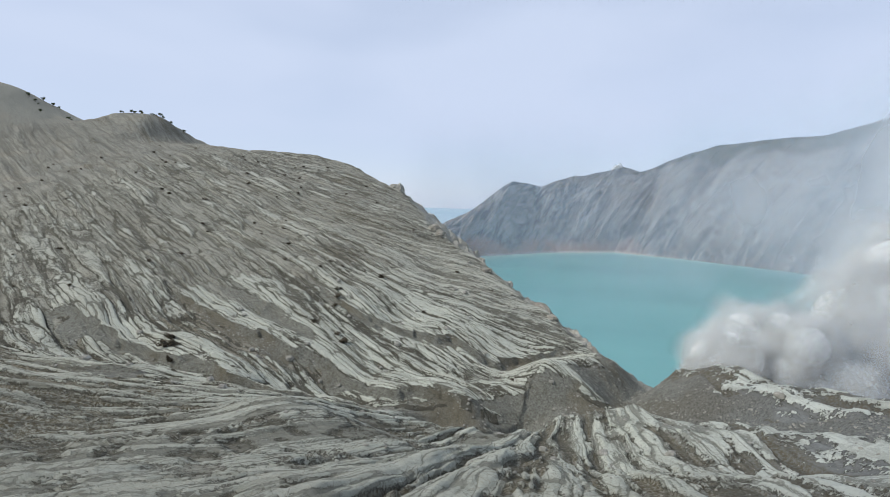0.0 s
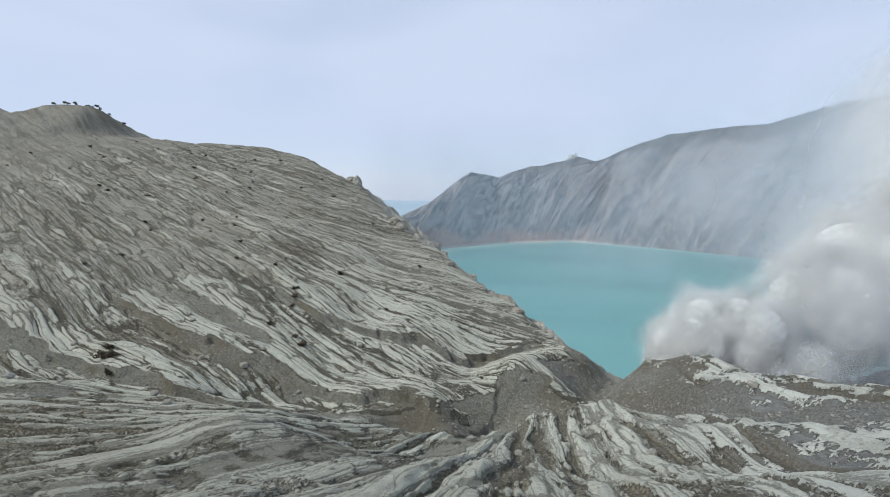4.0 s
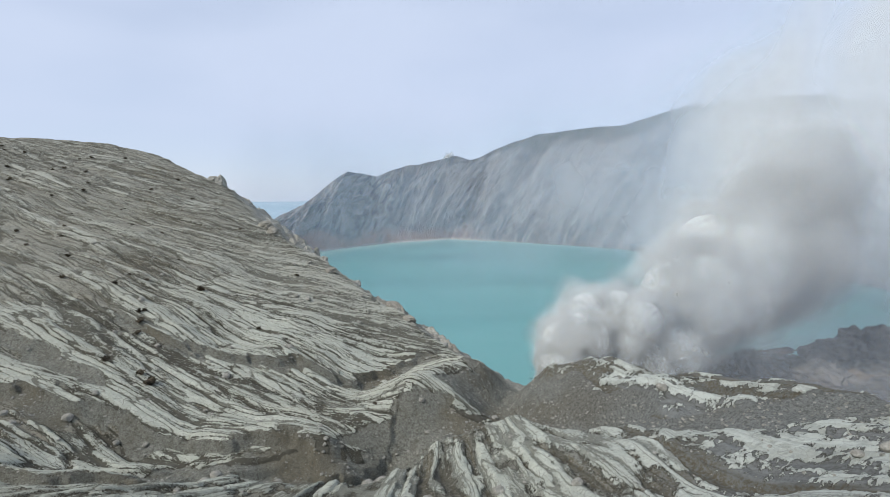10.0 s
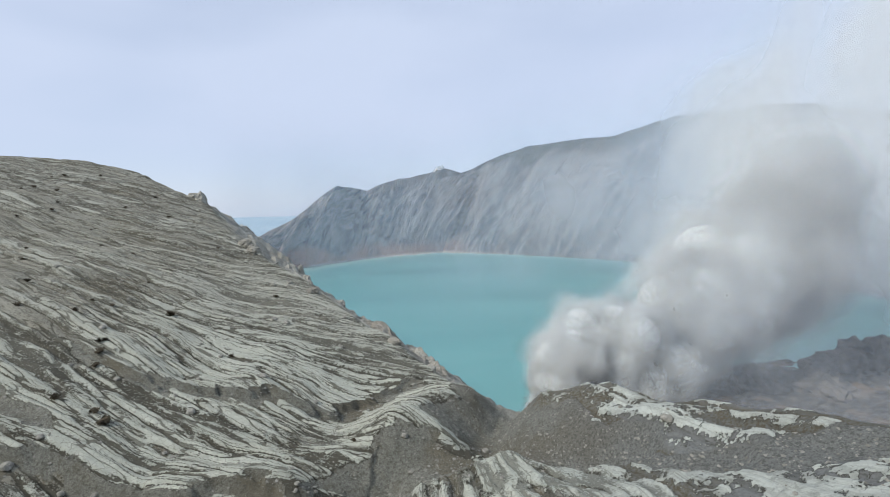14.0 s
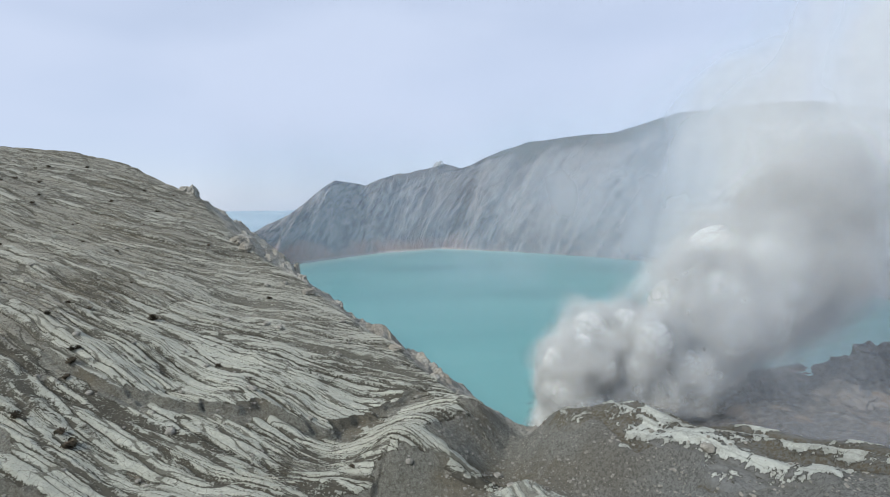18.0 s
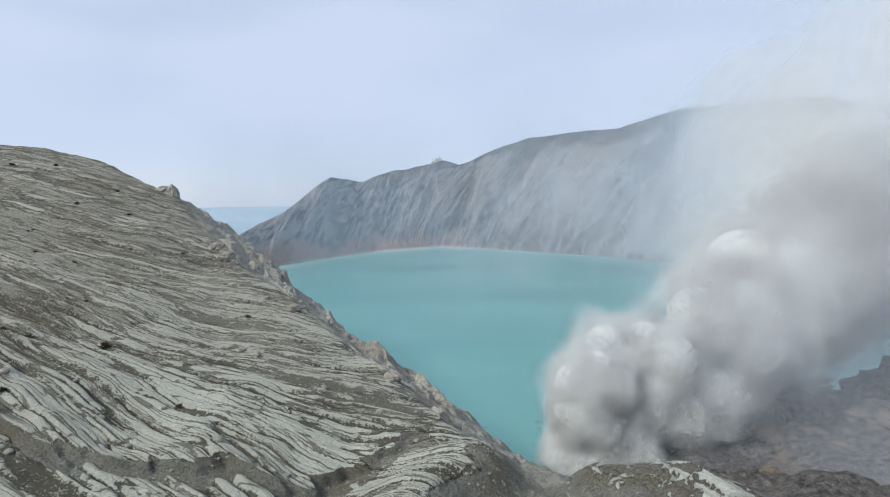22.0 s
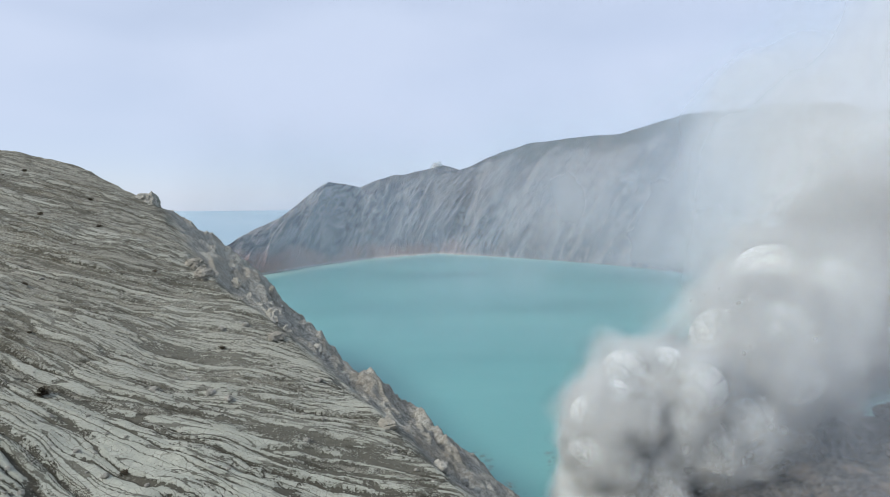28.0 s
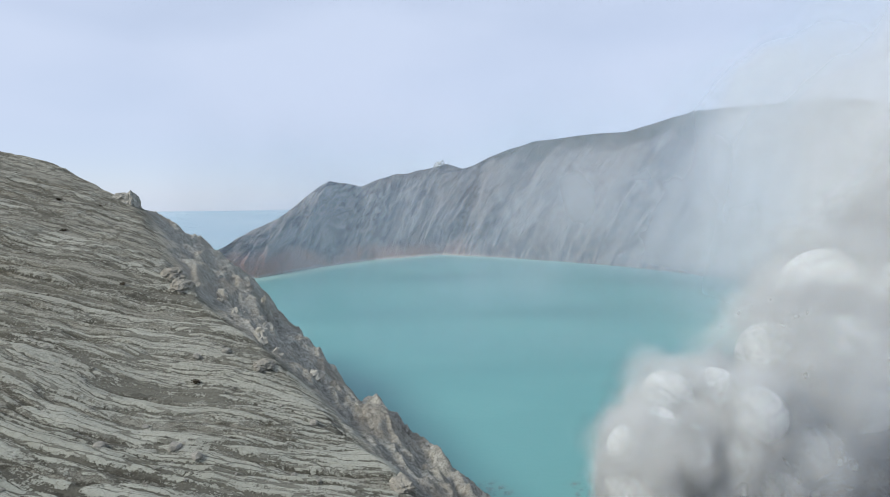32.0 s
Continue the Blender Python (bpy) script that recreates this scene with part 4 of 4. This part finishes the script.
while count < 150:
    x, y = rnd.uniform(-110, 60), rnd.uniform(45, 185)
    j, i = int(np.searchsorted(gy1, y)), int(np.searchsorted(gx1, x))
    if tout[j, i] > -2 or rnd.random() > 0.06 + 0.94 * float(gully[j, i]) * float(low[j, i] > 0.3):
        continue
    sc = 0.35 + 0.8 * rnd.random() ** 3
    z = ground_z(x, y) + 0.12 * sc
    m = Matrix.Translation((x, y, z)) @ Matrix.Rotation(rnd.uniform(0, 6.28), 4, "Z")
    if count < 6:
        ob = boulders[count]
        ob.matrix_basis = m
        ob.scale = (1, 1, 1)
    else:
        ob = copy_thing(boulders[count % 6], m)
    ob.scale = (sc, sc, sc)
    count += 1

# small stones, joined
ico = bmesh.new()
bmesh.ops.create_icosphere(ico, subdivisions=1, radius=1.0)
iv = np.array([v.co[:] for v in ico.verts])
fi = np.array([[v.index for v in f.verts] for f in ico.faces])
ico.free()
rs = np.random.RandomState(3)
px, py = rs.uniform(-120, 70, 60000), rs.uniform(25, 190, 60000)
jj, ii = np.clip(np.searchsorted(gy1, py), 0, len(gy1) - 1), np.clip(np.searchsorted(gx1, px), 0, len(gx1) - 1)
keep = (tout[jj, ii] < -1) & (rs.rand(60000) < 0.05 + 0.5 * (1 - plate[jj, ii]) * low[jj, ii])
px, py, ii, jj = px[keep][:9000], py[keep][:9000], ii[keep][:9000], jj[keep][:9000]
n = len(px)
sz = 0.10 + 0.22 * rs.rand(n) ** 3
V = iv[None] * (1 + 0.35 * rs.randn(n, len(iv), 1)).clip(0.5, 1.5) * sz[:, None, None] * np.array([1, 1, 0.7])
V = V + np.stack([gx1[ii], gy1[jj], tz[jj, ii] + 0.02], -1)[:, None, :]
F = (fi[None] + (np.arange(n) * len(iv))[:, None, None]).reshape(-1, 3)
mg = bpy.data.meshes.new("gravel")
mg.from_pydata(V.reshape(-1, 3).tolist(), [], F.tolist())
mg.materials.append(M_STONE)
tagged(new("gravel", mg), "loose grey volcanic stones strewn over the slopes", "gravel", kind="stuff")


# shrubs
def leaf_material(name, a, b):
    k = Mat(name)
    rand = k.node("ShaderNodeNewGeometry").outputs["Random Per Island"]
    return k.surface(k.mix(rand, a, b), 0.8, None, 0.2)


M_TWIG = rock_material("dry_twig", (0.09, 0.07, 0.05), (0.14, 0.11, 0.08), 6.0)
M_HEATH = leaf_material("heath_leaf", (0.045, 0.045, 0.028), (0.11, 0.085, 0.06))
M_LEAF = leaf_material("tree_leaf", (0.04, 0.055, 0.025), (0.09, 0.11, 0.05))


def limb(bm, a, b, r0, r1, sides=5):
    a, b = Vector(a), Vector(b)
    d = (b - a).normalized()
    u = d.orthogonal().normalized()
    w = d.cross(u)
    rings = []
    for p, r in ((a, r0), (b, r1)):
        rings.append([bm.verts.new(p + (u * math.cos(t) + w * math.sin(t)) * r) for t in (2 * math.pi * k / sides for k in range(sides))])
    for k in range(sides):
        bm.faces.new((rings[0][k], rings[0][(k + 1) % sides], rings[1][(k + 1) % sides], rings[1][k]))


def shrub(seed):
    r = random.Random(seed)
    root = tagged(new("shrub"), "low dark heath shrub growing on the ash slope", "shrub", group="shrubs on the slopes")
    st, lf = bmesh.new(), bmesh.new()
    for _ in range(12):
        t, el = r.uniform(0, 6.28), r.uniform(0.35, 1.3)
        ln = r.uniform(0.5, 1.0)
        tip = Vector((math.cos(t) * math.cos(el), math.sin(t) * math.cos(el), math.sin(el))) * ln
        limb(st, (0, 0, -0.15), tip * 0.55, 0.05, 0.03)
        limb(st, tip * 0.55, tip, 0.03, 0.01)
        for _ in range(26):
            c = tip * r.uniform(0.45, 1.08) + Vector((r.gauss(0, 0.13), r.gauss(0, 0.13), r.gauss(0, 0.10)))
            u = Vector((r.gauss(0, 1), r.gauss(0, 1), r.gauss(0, 1))).normalized()
            w = u.orthogonal().normalized()
            s_ = r.uniform(0.05, 0.11)
            lf.faces.new([lf.verts.new(c + u * s_ * 1.6), lf.verts.new(c + w * s_), lf.verts.new(c - u * s_ * 1.6), lf.verts.new(c - w * s_)])
    part("stems", st, M_TWIG, root)
    part("foliage", lf, M_HEATH, root)
    return root


kinds = [shrub(20 + i) for i in range(4)]
spots = [(-60, 94, 1.7), (-63, 96, 1.1), (-71, 140, 1.5), (-91.5, 69, 2.2), (-88, 66, 1.5), (-94, 72, 1.4), (-73, 114, 1.3), (-75, 118, 1.2), (-72, 111, 1.0), (-51, 128, 0.8)]
rnd = random.Random(9)
while len(spots) < 120:
    x, y = rnd.uniform(-260, -12), rnd.uniform(60, 275)
    i, j = int(np.searchsorted(gx1, x)), int(np.searchsorted(gy1, y))
    if tout[j, i] > -3 or rnd.random() > 0.25 + 0.75 * float(high[j, i]):
        continue
    spots.append((x, y, rnd.uniform(0.45, 1.15)))
for n_, (x, y, sc) in enumerate(spots):
    m = Matrix.Translation((x, y, ground_z(x, y))) @ Matrix.Rotation(n_ * 2.4, 4, "Z")
    if n_ < 4:
        ob = kinds[n_]
        ob.matrix_basis = m
    else:
        ob = copy_thing(kinds[n_ % 4], m)
    ob.scale = (sc * 1.15, sc * 1.15, sc * 0.85)


# small trees on the far knob and beyond the gap
def tree(seed):
    r = random.Random(seed)
    root = tagged(new("tree"), "small dark green mountain tree on the far knob", "tree", group="trees on the knob")
    tr, cr = bmesh.new(), bmesh.new()
    limb(tr, (0, 0, -0.5), (0.1, 0.05, 2.6), 0.18, 0.10, 6)
    for _ in range(9):
        t = r.uniform(0, 6.28)
        a = Vector((0.08, 0.04, r.uniform(1.3, 2.6)))
        b = a + Vector((math.cos(t) * r.uniform(0.6, 1.5), math.sin(t) * r.uniform(0.6, 1.5), r.uniform(0.3, 1.3)))
        limb(tr, a, b, 0.07, 0.025)
        for _ in range(34):
            c = b + Vector((r.gauss(0, 0.42), r.gauss(0, 0.42), r.gauss(0, 0.3)))
            u = Vector((r.gauss(0, 1), r.gauss(0, 1), r.gauss(0, 1))).normalized()
            w = u.orthogonal().normalized()
            s_ = r.uniform(0.12, 0.26)
            cr.faces.new([cr.verts.new(c + u * s_ * 1.4), cr.verts.new(c + w * s_), cr.verts.new(c - u * s_ * 1.4), cr.verts.new(c - w * s_)])
    part("trunk", tr, M_TWIG, root)
    part("crown", cr, M_LEAF, root)
    return root


grove = [tree(50 + i) for i in range(3)]
rnd = random.Random(12)
for n_ in range(34):
    if n_ < 24:
        x, y = rnd.gauss(-304, 9), rnd.gauss(262, 9)
    else:
        x, y = rnd.uniform(-350, -322), rnd.uniform(215, 240)
    sc = rnd.uniform(0.35, 0.7)
    m = Matrix.Translation((x, y, ground_z(x, y))) @ Matrix.Rotation(n_ * 1.9, 4, "Z")
    if n_ < 3:
        ob = grove[n_]
        ob.matrix_basis = m
    else:
        ob = copy_thing(grove[n_ % 3], m)
    ob.scale = (sc, sc, sc)

# rusty scum floating near the shore
k = Mat("rusty_scum")
d1 = k.node("ShaderNodeBsdfDiffuse", {"Color": (0.42, 0.25, 0.16, 1)})
t1 = k.node("ShaderNodeBsdfTransparent")
m1 = k.node("ShaderNodeMixShader", {"Fac": k.math("MULTIPLY", k.ramp(k.noise(0.35, 5, 0.6), 0.48, 0.7, 0.0, 0.5), k.attr("dens"))})
k.l.new(t1.outputs[0], m1.inputs[1]), k.l.new(d1.outputs[0], m1.inputs[2]), k.l.new(m1.outputs[0], k.out.inputs["Surface"])
for (x0, y0, x1, y1, w) in ((4, 252, 14, 226, 5), (14, 226, 24, 221, 4), (33, 250, 38, 240, 3)):
    u, v = np.meshgrid(np.linspace(0, 1, 24), np.linspace(-1, 1, 12))
    bend = 3 * np.sin(u * 5)
    nx, ny = -(y1 - y0), x1 - x0
    ln = math.hypot(nx, ny)
    X, Y = x0 + (x1 - x0) * u + nx / ln * (v * w + bend), y0 + (y1 - y0) * u + ny / ln * (v * w + bend)
    mc = mesh_grid("mineral_scum", X, Y, 0.05 + 0 * X, k.m)
    put_attr(mc, "dens", np.clip(1.3 * (1 - v * v) * np.sin(np.pi * u), 0, 1))
    tagged(new("mineral_scum", mc), "rusty orange mineral scum floating on turquoise water", "scum", kind="stuff")
